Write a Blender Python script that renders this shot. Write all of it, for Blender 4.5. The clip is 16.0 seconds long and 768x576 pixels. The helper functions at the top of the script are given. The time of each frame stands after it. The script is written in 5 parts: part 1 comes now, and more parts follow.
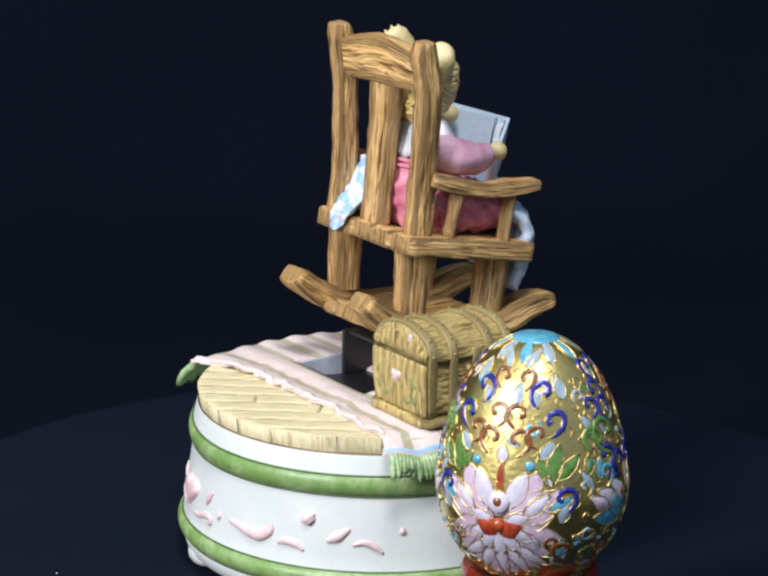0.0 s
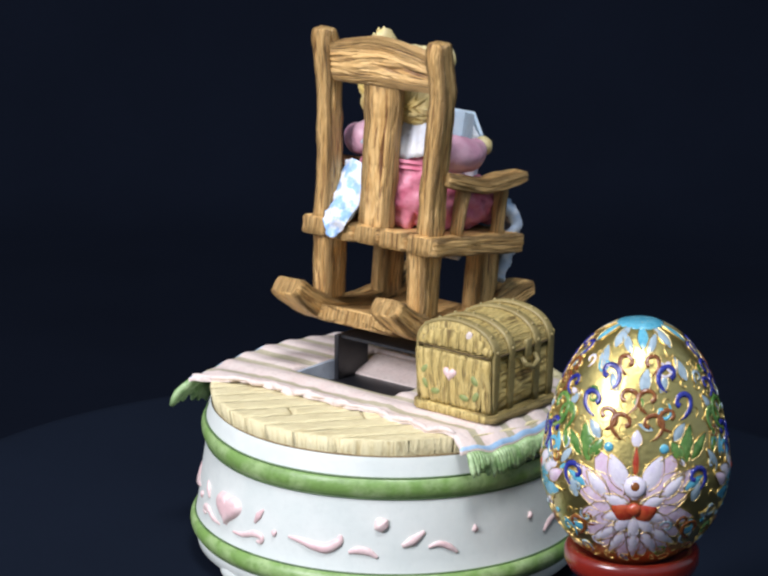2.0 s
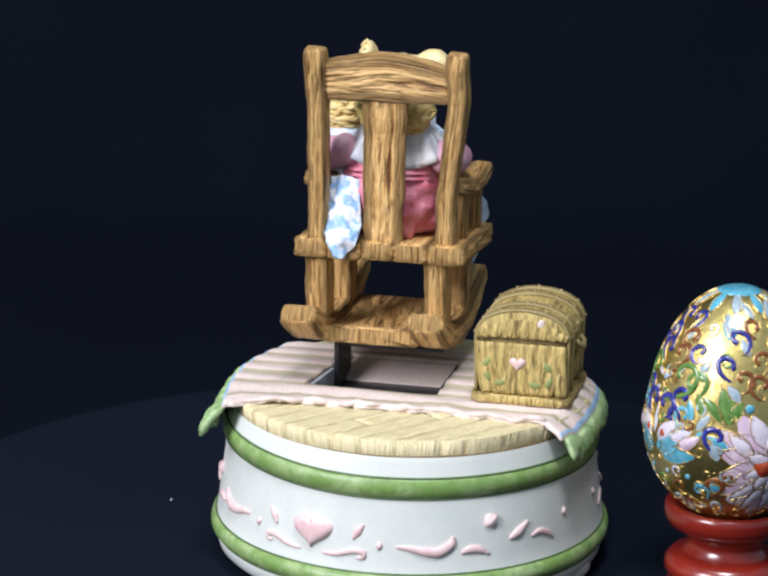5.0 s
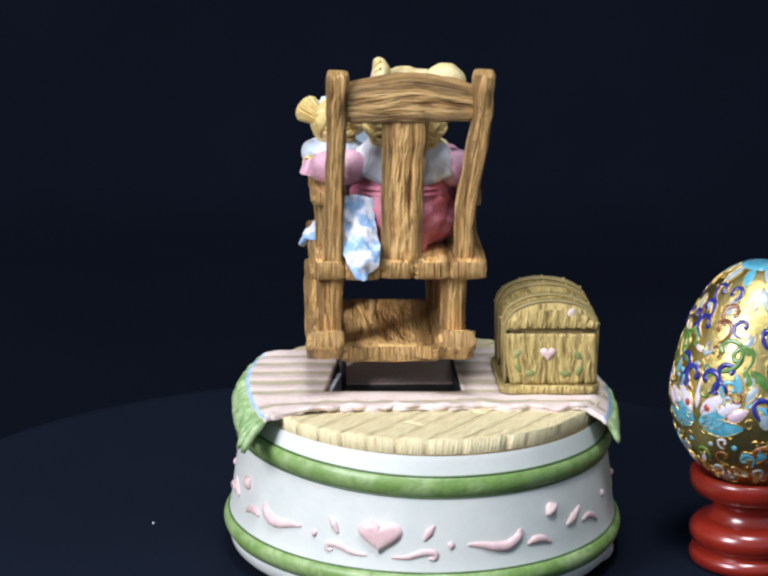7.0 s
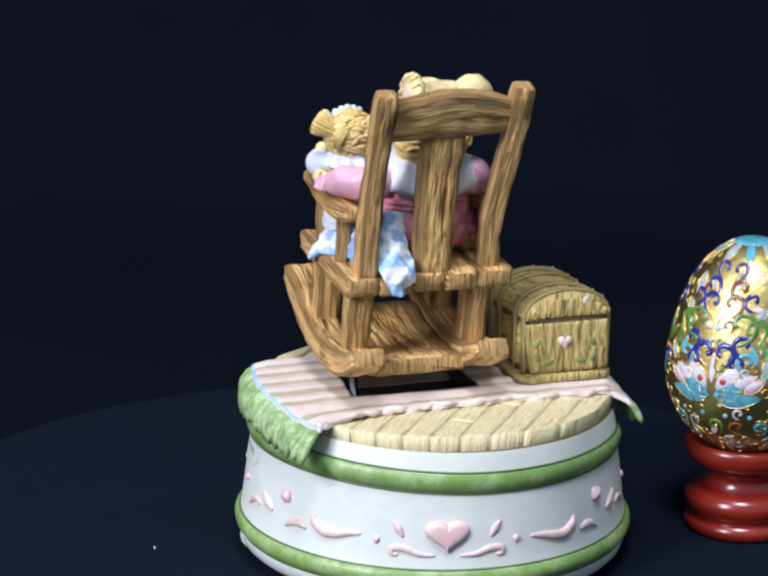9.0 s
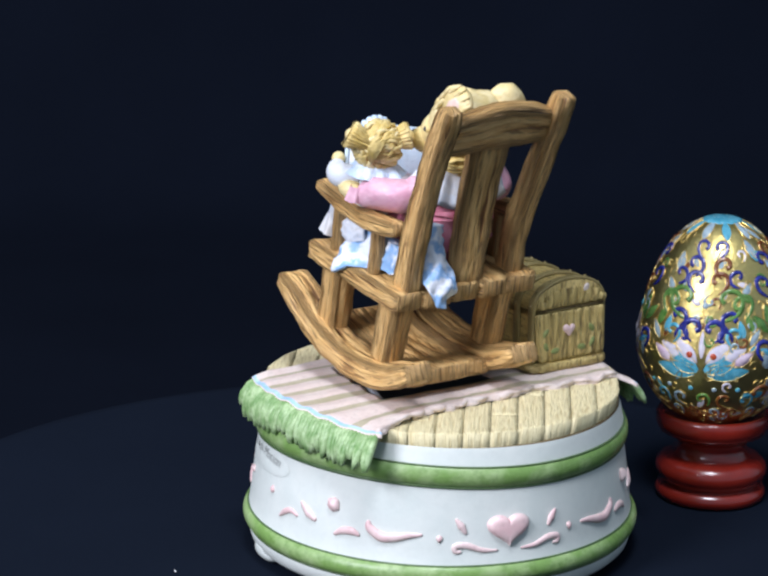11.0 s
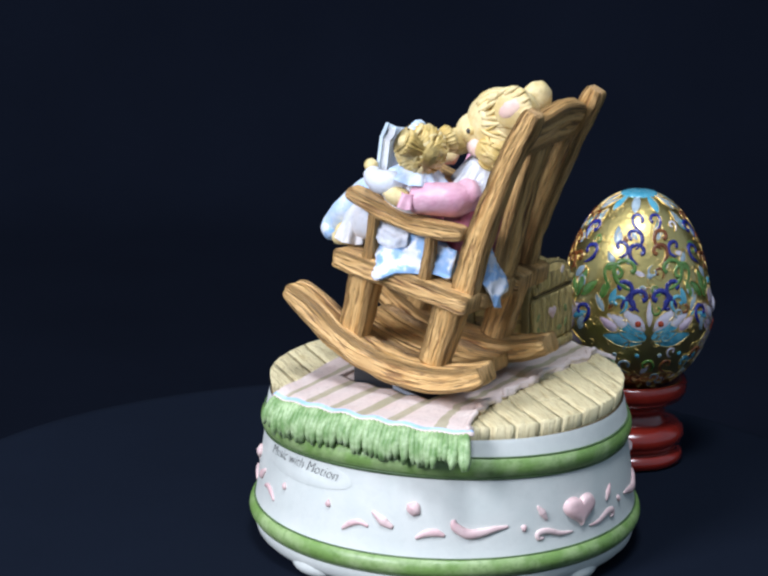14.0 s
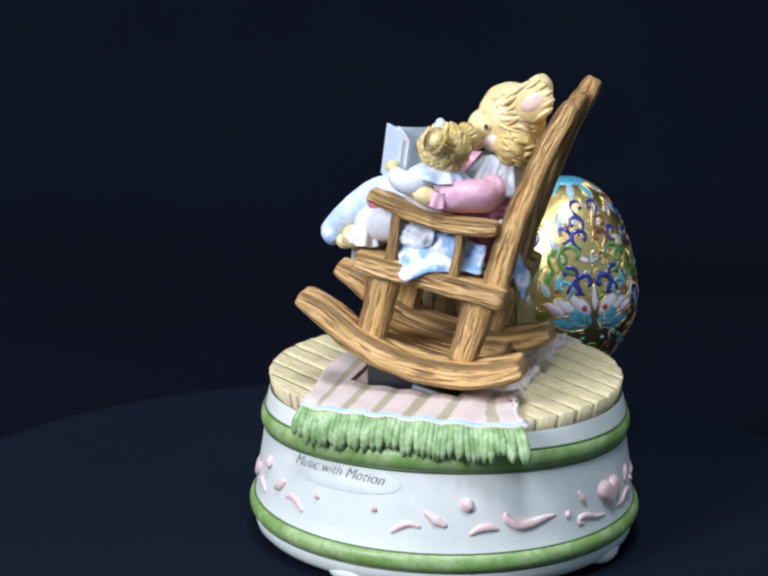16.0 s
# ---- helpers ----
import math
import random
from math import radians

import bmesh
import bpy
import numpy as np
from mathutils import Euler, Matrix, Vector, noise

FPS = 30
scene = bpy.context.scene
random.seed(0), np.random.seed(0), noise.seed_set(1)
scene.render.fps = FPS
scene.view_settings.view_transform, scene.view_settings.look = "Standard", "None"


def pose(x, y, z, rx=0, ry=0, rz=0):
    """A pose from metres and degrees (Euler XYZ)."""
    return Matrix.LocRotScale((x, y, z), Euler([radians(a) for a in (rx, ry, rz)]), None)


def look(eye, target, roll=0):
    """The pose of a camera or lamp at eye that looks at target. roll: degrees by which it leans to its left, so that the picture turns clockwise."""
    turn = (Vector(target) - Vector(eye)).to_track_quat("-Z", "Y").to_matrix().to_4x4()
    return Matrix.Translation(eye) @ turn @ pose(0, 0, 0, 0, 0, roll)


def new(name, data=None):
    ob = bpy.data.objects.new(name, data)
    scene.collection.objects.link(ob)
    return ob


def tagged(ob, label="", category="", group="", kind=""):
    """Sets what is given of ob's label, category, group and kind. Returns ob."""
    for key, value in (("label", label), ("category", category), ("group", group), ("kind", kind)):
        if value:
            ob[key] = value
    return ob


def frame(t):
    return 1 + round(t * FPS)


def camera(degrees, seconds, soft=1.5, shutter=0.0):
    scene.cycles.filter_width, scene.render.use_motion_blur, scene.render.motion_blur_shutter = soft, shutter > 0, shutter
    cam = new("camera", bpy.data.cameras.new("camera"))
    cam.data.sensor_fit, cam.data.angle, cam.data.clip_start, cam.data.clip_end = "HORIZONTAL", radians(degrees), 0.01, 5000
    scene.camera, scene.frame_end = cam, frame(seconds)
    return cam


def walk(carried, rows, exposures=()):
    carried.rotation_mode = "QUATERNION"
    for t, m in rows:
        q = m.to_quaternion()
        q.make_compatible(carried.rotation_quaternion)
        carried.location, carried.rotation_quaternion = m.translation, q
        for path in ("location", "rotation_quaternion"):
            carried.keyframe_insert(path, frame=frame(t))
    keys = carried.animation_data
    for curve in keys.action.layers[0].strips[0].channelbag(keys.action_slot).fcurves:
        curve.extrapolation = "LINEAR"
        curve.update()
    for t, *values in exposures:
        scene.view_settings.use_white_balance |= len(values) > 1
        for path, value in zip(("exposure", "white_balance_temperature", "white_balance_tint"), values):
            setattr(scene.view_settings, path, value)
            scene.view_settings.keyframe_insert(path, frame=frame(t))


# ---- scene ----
cam = camera(18.0, 16.0, soft=2.5)
EYE = Vector((0.0, -0.6791, 0.2526))
AIM = EYE + Vector((-0.00734, 0.96712, -0.25420))
walk(cam, [(0.0, look(EYE, AIM, 0.655)), (16.0, look(EYE, AIM, 0.655))],
     exposures=((0, 0.0, 6650, 10), (4, 0.0, 6670, 10), (7.5, 0.0, 6620, 10), (9, 0.0, 6440, 10), (12.5, 0.02, 6320, 10), (16, 0.03, 6280, 10)))

# ---- light: a dim room, a broad lamp in front to the left, a ceiling lamp ----
world = bpy.data.worlds.new("room_dusk")
world.use_nodes = True
world.node_tree.nodes["Background"].inputs["Color"].default_value = (0.62, 0.78, 1.0, 1)
world.node_tree.nodes["Background"].inputs["Strength"].default_value = 0.39
scene.world = world


def area_lamp(name, eye, target, width, height, watts, colour):
    data = bpy.data.lights.new(name, "AREA")
    data.shape, data.size, data.size_y = "RECTANGLE", width, height
    data.energy, data.color = watts, colour
    lamp = new(name, data)
    lamp.matrix_world = look(eye, target)
    return lamp


area_lamp("window_light", (-0.78, -0.79, 0.72), (0, 0, 0.06), 0.42, 0.52, 17.8, (0.945, 0.945, 1.07))
area_lamp("ceiling_light", (0.02, -0.46, 1.12), (0, 0, 0.05), 0.26, 0.26, 8.6, (0.925, 0.955, 1.07))
scene.view_settings.exposure = 0.0

# ---- materials ----
def nodes_of(name):
    mat = bpy.data.materials.new(name)
    mat.use_nodes = True
    nt = mat.node_tree
    return mat, nt, nt.nodes["Principled BSDF"]


def add(nt, kind, **values):
    n = nt.nodes.new(kind)
    for key, value in values.items():
        n.inputs[key].default_value = value
    return n


def ramp(nt, source, stops):
    r = nt.nodes.new("ShaderNodeValToRGB")
    while len(r.color_ramp.elements) < len(stops):
        r.color_ramp.elements.new(0.5)
    for el, (p, c) in zip(r.color_ramp.elements, stops):
        el.position, el.color = p, (*c, 1)
    nt.links.new(source, r.inputs["Fac"])
    return r.outputs["Color"]


def blend(nt, fac, a, b, mode="MIX"):
    m = nt.nodes.new("ShaderNodeMix")
    m.data_type, m.blend_type = "RGBA", mode
    for socket, value in ((m.inputs[0], fac), (m.inputs[6], a), (m.inputs[7], b)):
        if isinstance(value, (float, int)):
            socket.default_value = value
        elif isinstance(value, tuple):
            socket.default_value = (*value, 1)
        else:
            nt.links.new(value, socket)
    return m.outputs[2]


def coords(nt, scale, which="Object", turn=(0, 0, 0)):
    tc = nt.nodes.new("ShaderNodeTexCoord")
    mp = nt.nodes.new("ShaderNodeMapping")
    mp.inputs["Scale"].default_value = scale
    mp.inputs["Rotation"].default_value = turn
    nt.links.new(tc.outputs[which], mp.inputs["Vector"])
    return mp.outputs["Vector"]


def noise_tex(nt, vector, scale=1.0, detail=4.0, rough=0.55, distort=0.0):
    n = add(nt, "ShaderNodeTexNoise", Scale=scale, Detail=detail, Roughness=rough, Distortion=distort)
    nt.links.new(vector, n.inputs["Vector"])
    return n.outputs["Fac"]


def bump(nt, bsdf, height, strength, distance):
    b = add(nt, "ShaderNodeBump", Strength=strength, Distance=distance)
    nt.links.new(height, b.inputs["Height"])
    nt.links.new(b.outputs["Normal"], bsdf.inputs["Normal"])


def painted(name, colour, second, rough=0.5, grain=700.0, relief=0.25, coat=0.0, patch=120.0, speck=0.4, edge=(0.35, 0.68)):
    """Hand-painted cast resin: two mixed tones, fine speckle, a soft relief."""
    mat, nt, b = nodes_of(name)
    v = coords(nt, (1, 1, 1))
    big = noise_tex(nt, v, patch, 3.0)
    fine = noise_tex(nt, v, grain, 5.0, 0.6)
    col = blend(nt, ramp(nt, big, ((edge[0], (0, 0, 0)), (edge[1], (1, 1, 1)))), colour, second)
    dark = tuple(c * 0.72 for c in colour)
    col = blend(nt, ramp(nt, fine, ((0.34, (speck, speck, speck)), (0.5, (0, 0, 0)))), col, dark)
    nt.links.new(col, b.inputs["Base Color"])
    b.inputs["Roughness"].default_value = rough
    b.inputs["Coat Weight"].default_value = coat
    b.inputs["Coat Roughness"].default_value = 0.25
    bump(nt, b, fine, relief, 0.0006)
    return mat


def grained(name, light, mid, dark, along=34.0, across=1050.0, relief=1.0, rough=0.5, deep=0.0015, waver=0.3):
    """Carved grain painted with a brown wash; U runs along the piece, V round it."""
    mat, nt, b = nodes_of(name)
    v = coords(nt, (along, across, 1), "UV")
    warp = noise_tex(nt, v, 1.0, 3.0, 0.55, waver)
    v2 = coords(nt, (along * 2.2, across * 2.3, 1), "UV")
    fine = noise_tex(nt, v2, 1.0, 4.0, 0.6, 0.15)
    v3 = coords(nt, (1, 1, 1))
    tone = noise_tex(nt, v3, 90.0, 3.0)
    col = ramp(nt, warp, ((0.33, dark), (0.40, mid), (0.50, light), (0.66, mid)))
    col = blend(nt, ramp(nt, fine, ((0.39, (0.75, 0.75, 0.75)), (0.46, (0, 0, 0)))), col, dark)
    col = blend(nt, ramp(nt, tone, ((0.38, (0.3, 0.3, 0.3)), (0.62, (0, 0, 0)))), col, mid)
    nt.links.new(col, b.inputs["Base Color"])
    b.inputs["Roughness"].default_value = rough
    both = nt.nodes.new("ShaderNodeMath")
    both.operation = "MULTIPLY_ADD"
    nt.links.new(fine, both.inputs[0])
    both.inputs[1].default_value = 0.8
    nt.links.new(warp, both.inputs[2])
    bump(nt, b, both.outputs[0], relief, deep)
    return mat


def cloth_dark(name, colour, rough=0.95, weave=2600.0):
    mat, nt, b = nodes_of(name)
    v = coords(nt, (1, 1, 1))
    big = noise_tex(nt, v, 9.0, 4.0)
    fine = noise_tex(nt, v, weave, 2.0)
    col = blend(nt, big, tuple(c * 0.75 for c in colour), tuple(c * 1.25 for c in colour))
    col = blend(nt, ramp(nt, fine, ((0.4, (0.3, 0.3, 0.3)), (0.6, (0, 0, 0)))), col, tuple(c * 0.5 for c in colour))
    nt.links.new(col, b.inputs["Base Color"])
    b.inputs["Roughness"].default_value = rough
    b.inputs["Specular IOR Level"].default_value = 0.03
    bump(nt, b, fine, 0.3, 0.0003)
    return mat


WOOD = grained("honey_wood", (0.90, 0.585, 0.235), (0.71, 0.405, 0.135), (0.18, 0.070, 0.022), 42.0, 1300.0, 1.0, 0.46, 0.0034, 0.55)
FLOOR_WOOD = grained("straw_floor_wood", (0.82, 0.73, 0.44), (0.76, 0.66, 0.37), (0.54, 0.43, 0.21), 60.0, 900.0, 0.8, 0.55, 0.0010)
CHEST_WOOD = grained("olive_chest_wood", (0.73, 0.565, 0.215), (0.58, 0.425, 0.14), (0.19, 0.125, 0.042), 80.0, 620.0, 1.0, 0.5, 0.0022, 0.5)
CHEST_METAL = painted("olive_strap", (0.26, 0.20, 0.075), (0.34, 0.27, 0.11), 0.42, 900.0, 0.5)
CHEST_LEAF = painted("olive_leaf", (0.20, 0.25, 0.07), (0.30, 0.33, 0.12), 0.5, 700.0, 0.3)
CHEST_DARK = painted("dark_seam", (0.09, 0.058, 0.022), (0.12, 0.08, 0.03), 0.7)
WHITE = painted("ivory_resin", (0.655, 0.70, 0.645), (0.715, 0.745, 0.685), 0.48, 420.0, 0.14, 0.06, 90.0, 0.10)
GREEN = painted("leaf_green_band", (0.19, 0.33, 0.085), (0.35, 0.48, 0.21), 0.42, 420.0, 0.4, 0.15, 110.0, 0.5, (0.42, 0.64))
BAND_LINE = painted("dark_green_line", (0.06, 0.115, 0.04), (0.10, 0.17, 0.06), 0.5)
FRINGE = painted("fringe_green", (0.17, 0.31, 0.10), (0.46, 0.60, 0.32), 0.5, 800.0, 0.3, 0.05, 300.0)
PINK_RELIEF = painted("blush_relief", (0.74, 0.50, 0.49), (0.80, 0.64, 0.60), 0.42, 600.0, 0.15, 0.15)
RUG = painted("rug_blush", (0.70, 0.57, 0.51), (0.75, 0.65, 0.58), 0.6, 900.0, 0.35)
RUG_STRIPE = painted("rug_olive_stripe", (0.42, 0.38, 0.25), (0.52, 0.46, 0.33), 0.6, 900.0, 0.4)
RUG_BLUE = painted("rug_blue_edge", (0.30, 0.50, 0.72), (0.50, 0.66, 0.80), 0.5, 700.0, 0.2)
GREY_PLASTIC = painted("grey_plastic", (0.36, 0.40, 0.45), (0.42, 0.46, 0.50), 0.25, 400.0, 0.03)
FLOOR_SEAM = painted("floor_seam", (0.15, 0.10, 0.04), (0.19, 0.13, 0.05), 0.7)
BLACK = painted("black_plastic", (0.016, 0.017, 0.020), (0.026, 0.027, 0.031), 0.3, 400.0, 0.03)
INK = painted("black_ink", (0.03, 0.03, 0.03), (0.05, 0.05, 0.05), 0.6)
FUR = painted("yellow_fur", (0.60, 0.43, 0.12), (0.76, 0.61, 0.28), 0.55, 420.0, 0.9, 0.0, 200.0)
FUR_PALE = painted("pale_fur", (0.70, 0.55, 0.23), (0.80, 0.68, 0.38), 0.5, 500.0, 0.5, 0.0, 260.0)
FUR_PINK = painted("pink_muzzle", (0.80, 0.54, 0.47), (0.80, 0.62, 0.50), 0.5, 500.0, 0.2)
DRESS = painted("rose_dress", (0.64, 0.15, 0.23), (0.76, 0.31, 0.38), 0.5, 260.0, 0.9, 0.05, 250.0)
SLEEVE = painted("pink_sleeve", (0.64, 0.31, 0.41), (0.74, 0.46, 0.53), 0.45, 200.0, 1.0, 0.1, 150.0)
CLOTH_WHITE = painted("white_cloth", (0.70, 0.69, 0.67), (0.63, 0.68, 0.75), 0.5, 600.0, 0.25)
CLOTH_BLUE = painted("pale_blue_cloth", (0.46, 0.62, 0.82), (0.74, 0.80, 0.86), 0.5, 600.0, 0.3, 0.0, 260.0)
QUILT = painted("blue_white_quilt", (0.78, 0.81, 0.86), (0.27, 0.47, 0.75), 0.5, 500.0, 0.5, 0.0, 210.0, 0.2, (0.44, 0.55))
BOOK_BLUE = painted("book_blue", (0.64, 0.79, 0.90), (0.74, 0.84, 0.91), 0.45, 500.0, 0.1)
PAGE = painted("book_page", (0.80, 0.80, 0.78), (0.74, 0.76, 0.78), 0.6, 900.0, 0.2)
RED_WOOD = painted("red_lacquer", (0.26, 0.019, 0.009), (0.18, 0.012, 0.007), 0.22, 300.0, 0.04, 0.8, 70.0)
TABLE_CLOTH = cloth_dark("navy_cloth", (0.0068, 0.0102, 0.0184))
BACK_CLOTH = cloth_dark("black_cloth", (0.0043, 0.0062, 0.0118))
LINT = painted("white_lint", (0.7, 0.7, 0.7), (0.8, 0.8, 0.8), 0.8)


def metal(name, colour, rough, hammer, coat=0.0):
    mat, nt, b = nodes_of(name)
    v = coords(nt, (1, 1, 1))
    n = noise_tex(nt, v, 420.0, 3.0)
    p = noise_tex(nt, v, 620.0, 4.0)
    nt.links.new(blend(nt, n, colour, tuple(c * 0.8 for c in colour)), b.inputs["Base Color"])
    b.inputs["Metallic"].default_value = 1.0
    b.inputs["Coat Weight"].default_value = coat
    b.inputs["Coat Roughness"].default_value = 0.13
    b.inputs["Roughness"].default_value = rough
    bump(nt, b, p, hammer, 0.0004)
    return mat


GOLD = metal("gilt_ground", (0.86, 0.68, 0.23), 0.37, 0.4, 0.9)
GOLD_WIRE = metal("gilt_wire", (0.90, 0.68, 0.27), 0.36, 0.1)


def enamel(name, colour, second):
    return painted(name, colour, second, 0.16, 900.0, 0.12, 0.6, 420.0)


E_BLUE = enamel("cobalt_enamel", (0.012, 0.016, 0.16), (0.03, 0.04, 0.30))
E_BROWN = enamel("russet_enamel", (0.16, 0.045, 0.012), (0.26, 0.09, 0.02))
E_GREEN = enamel("green_enamel", (0.06, 0.17, 0.03), (0.16, 0.30, 0.07))
E_CYAN = enamel("turquoise_enamel", (0.06, 0.32, 0.44), (0.16, 0.48, 0.60))
E_PINK = enamel("lilac_enamel", (0.60, 0.42, 0.54), (0.72, 0.60, 0.67))
E_WHITE = enamel("white_enamel", (0.72, 0.68, 0.72), (0.60, 0.55, 0.66))
E_RED = enamel("red_enamel", (0.35, 0.03, 0.015), (0.45, 0.09, 0.03))
E_GREY = enamel("grey_blue_enamel", (0.26, 0.36, 0.42), (0.40, 0.50, 0.54))

# ---- mesh helpers; shapes are written in millimetres ----
MM = 0.001


def finish(name, bm, mats, parent=None, label="", smooth=True):
    mesh = bpy.data.meshes.new(name)
    bmesh.ops.recalc_face_normals(bm, faces=bm.faces)
    bm.to_mesh(mesh)
    bm.free()
    for m in mats if isinstance(mats, (list, tuple)) else [mats]:
        mesh.materials.append(m)
    if smooth:
        for p in mesh.polygons:
            p.use_smooth = True
    ob = new(name, mesh)
    if parent:
        ob.parent = parent
    if label:
        ob["label"] = label
    return ob


def part(name, bm, material, parent, label="", smooth=True):
    return finish(name, bm, material, parent, label, smooth)


def superellipse(n, power=4.0):
    pts = []
    for i in range(n):
        a = 2 * math.pi * i / n
        c, s = math.cos(a), math.sin(a)
        pts.append((math.copysign(abs(c) ** (2 / power), c), math.copysign(abs(s) ** (2 / power), s)))
    return pts


def loft(bm, spine, sizes, side, power=5.0, ring=20, steps=26, wobble=0.25, carve=0.22, index=0, seed=0.0):
    """A carved bar along a smooth spine. sizes: (half width along side, half thickness) at each spine point."""
    uv = bm.loops.layers.uv.verify()
    side = Vector(side).normalized()
    spine = [Vector(p) for p in spine]
    n = len(spine) - 1

    def smooth_at(seq, u):
        x = u * n
        i = min(int(x), n - 1)
        f = x - i
        p0, p1, p2, p3 = seq[max(i - 1, 0)], seq[i], seq[i + 1], seq[min(i + 2, n)]
        return 0.5 * ((2 * p1) + (p2 - p0) * f + (2 * p0 - 5 * p1 + 4 * p2 - p3) * f * f + (3 * p1 - p0 - 3 * p2 + p3) * f ** 3)

    size_v = [Vector((s[0], s[1])) for s in sizes]
    shape = superellipse(ring, power)
    rings, length, last = [], 0.0, None
    for k in range(steps + 1):
        u = k / steps
        c = smooth_at(spine, u)
        t = (smooth_at(spine, min(u + 0.01, 1)) - smooth_at(spine, max(u - 0.01, 0))).normalized()
        w = smooth_at(size_v, u)
        up = t.cross(side).normalized()
        sd = up.cross(t).normalized()
        if last is not None:
            length += (c - last).length
        last = c
        row = []
        cap = 1.0 - 0.16 * max(0.0, 1 - min(u, 1 - u) * steps / 1.5)
        for j, (a, b) in enumerate(shape):
            p = c + sd * (a * w.x * cap) + up * (b * w.y * cap)
            q = Vector((p.x * 0.16 + seed, p.y * 0.16, p.z * 0.16))
            groove = 0.35 - 1.6 * abs(noise.noise(Vector((length * 0.07 + seed, j * 0.83 * 20 / ring * 2 + seed * 3, seed))))
            p += (sd * a + up * b) * (wobble * noise.noise(q) + carve * groove)
            row.append(bm.verts.new(p * MM))
        rings.append((row, length))
    around = 2 * (sizes[0][0] + sizes[0][1]) * 2 / ring
    for k in range(steps):
        for j in range(ring):
            a, b = rings[k][0], rings[k + 1][0]
            f = bm.faces.new((a[j], a[(j + 1) % ring], b[(j + 1) % ring], b[j]))
            f.material_index = index
            for lp, (lu, lv) in zip(f.loops, ((rings[k][1], j), (rings[k][1], j + 1), (rings[k + 1][1], j + 1), (rings[k + 1][1], j))):
                lp[uv].uv = ((lu + seed * 17) * MM, (lv * around + seed * 29) * MM)
    for row, ln in (rings[0], rings[-1]):
        c = sum((v.co for v in row), Vector()) / ring
        mid = bm.verts.new(c)
        for j in range(ring):
            f = bm.faces.new((row[j], row[(j + 1) % ring], mid))
            f.material_index = index
            for lp in f.loops:
                d = (lp.vert.co - c)
                lp[uv].uv = (d.z + (d - side * d.dot(side)).y * 0.5 + seed * 0.01, d.dot(side) * 0.8 + seed * 0.02)
    return bm


def lathe(bm, profile, ring=96, index=0, wob=0.0, centre=(0, 0)):
    rows = []
    for r, z in profile:
        rows.append([bm.verts.new(Vector((centre[0] + (r + wob * noise.noise(Vector((math.cos(i / ring * 6.283) * 3, math.sin(i / ring * 6.283) * 3, z * 0.2)))) * math.cos(2 * math.pi * i / ring),
                                          centre[1] + (r + wob * noise.noise(Vector((math.cos(i / ring * 6.283) * 3, math.sin(i / ring * 6.283) * 3, z * 0.2)))) * math.sin(2 * math.pi * i / ring), z)) * MM) for i in range(ring)])
    for a, b in zip(rows, rows[1:]):
        for i in range(ring):
            bm.faces.new((a[i], a[(i + 1) % ring], b[(i + 1) % ring], b[i])).material_index = index
    return rows


def close_ring(bm, row, index=0):
    bm.faces.new(row).material_index = index


def blob(bm, centre, radii, index=0, turn=(0, 0, 0), lump=0.06, freq=0.22, seg=22, rings=14, fur=0.0):
    """A lumpy ellipsoid, millimetres and degrees."""
    m = pose(*centre, *turn)
    rows = []
    for k in range(1, rings):
        th = math.pi * k / rings
        rows.append([(math.sin(th) * math.cos(2 * math.pi * i / seg), math.sin(th) * math.sin(2 * math.pi * i / seg), math.cos(th)) for i in range(seg)])

    def place(d):
        p = Vector((d[0] * radii[0], d[1] * radii[1], d[2] * radii[2]))
        w = m @ p
        s = 1 + lump * noise.noise(w * freq) + fur * noise.noise(Vector((w.x * 0.9, w.y * 0.9, w.z * 0.35)))
        return bm.verts.new((m @ (p * s)) * MM)

    vs = [[place(d) for d in row] for row in rows]
    top, bot = place((0, 0, 1)), place((0, 0, -1))
    for a, b in zip(vs, vs[1:]):
        for i in range(seg):
            bm.faces.new((a[i], a[(i + 1) % seg], b[(i + 1) % seg], b[i])).material_index = index
    for i in range(seg):
        bm.faces.new((top, vs[0][(i + 1) % seg], vs[0][i])).material_index = index
        bm.faces.new((bot, vs[-1][i], vs[-1][(i + 1) % seg])).material_index = index


def box(bm, lo, hi, index=0, bevel=0.5):
    r = bmesh.ops.create_cube(bm, size=1.0, matrix=Matrix.LocRotScale([(a + b) / 2 * MM for a, b in zip(lo, hi)], None, [(b - a) * MM for a, b in zip(lo, hi)]))
    edges = list({e for v in r["verts"] for e in v.link_edges})
    if bevel:
        bmesh.ops.bevel(bm, geom=edges, offset=bevel * MM, segments=2, affect="EDGES", profile=0.5)
    for f in bm.faces:
        f.material_index = f.material_index or index


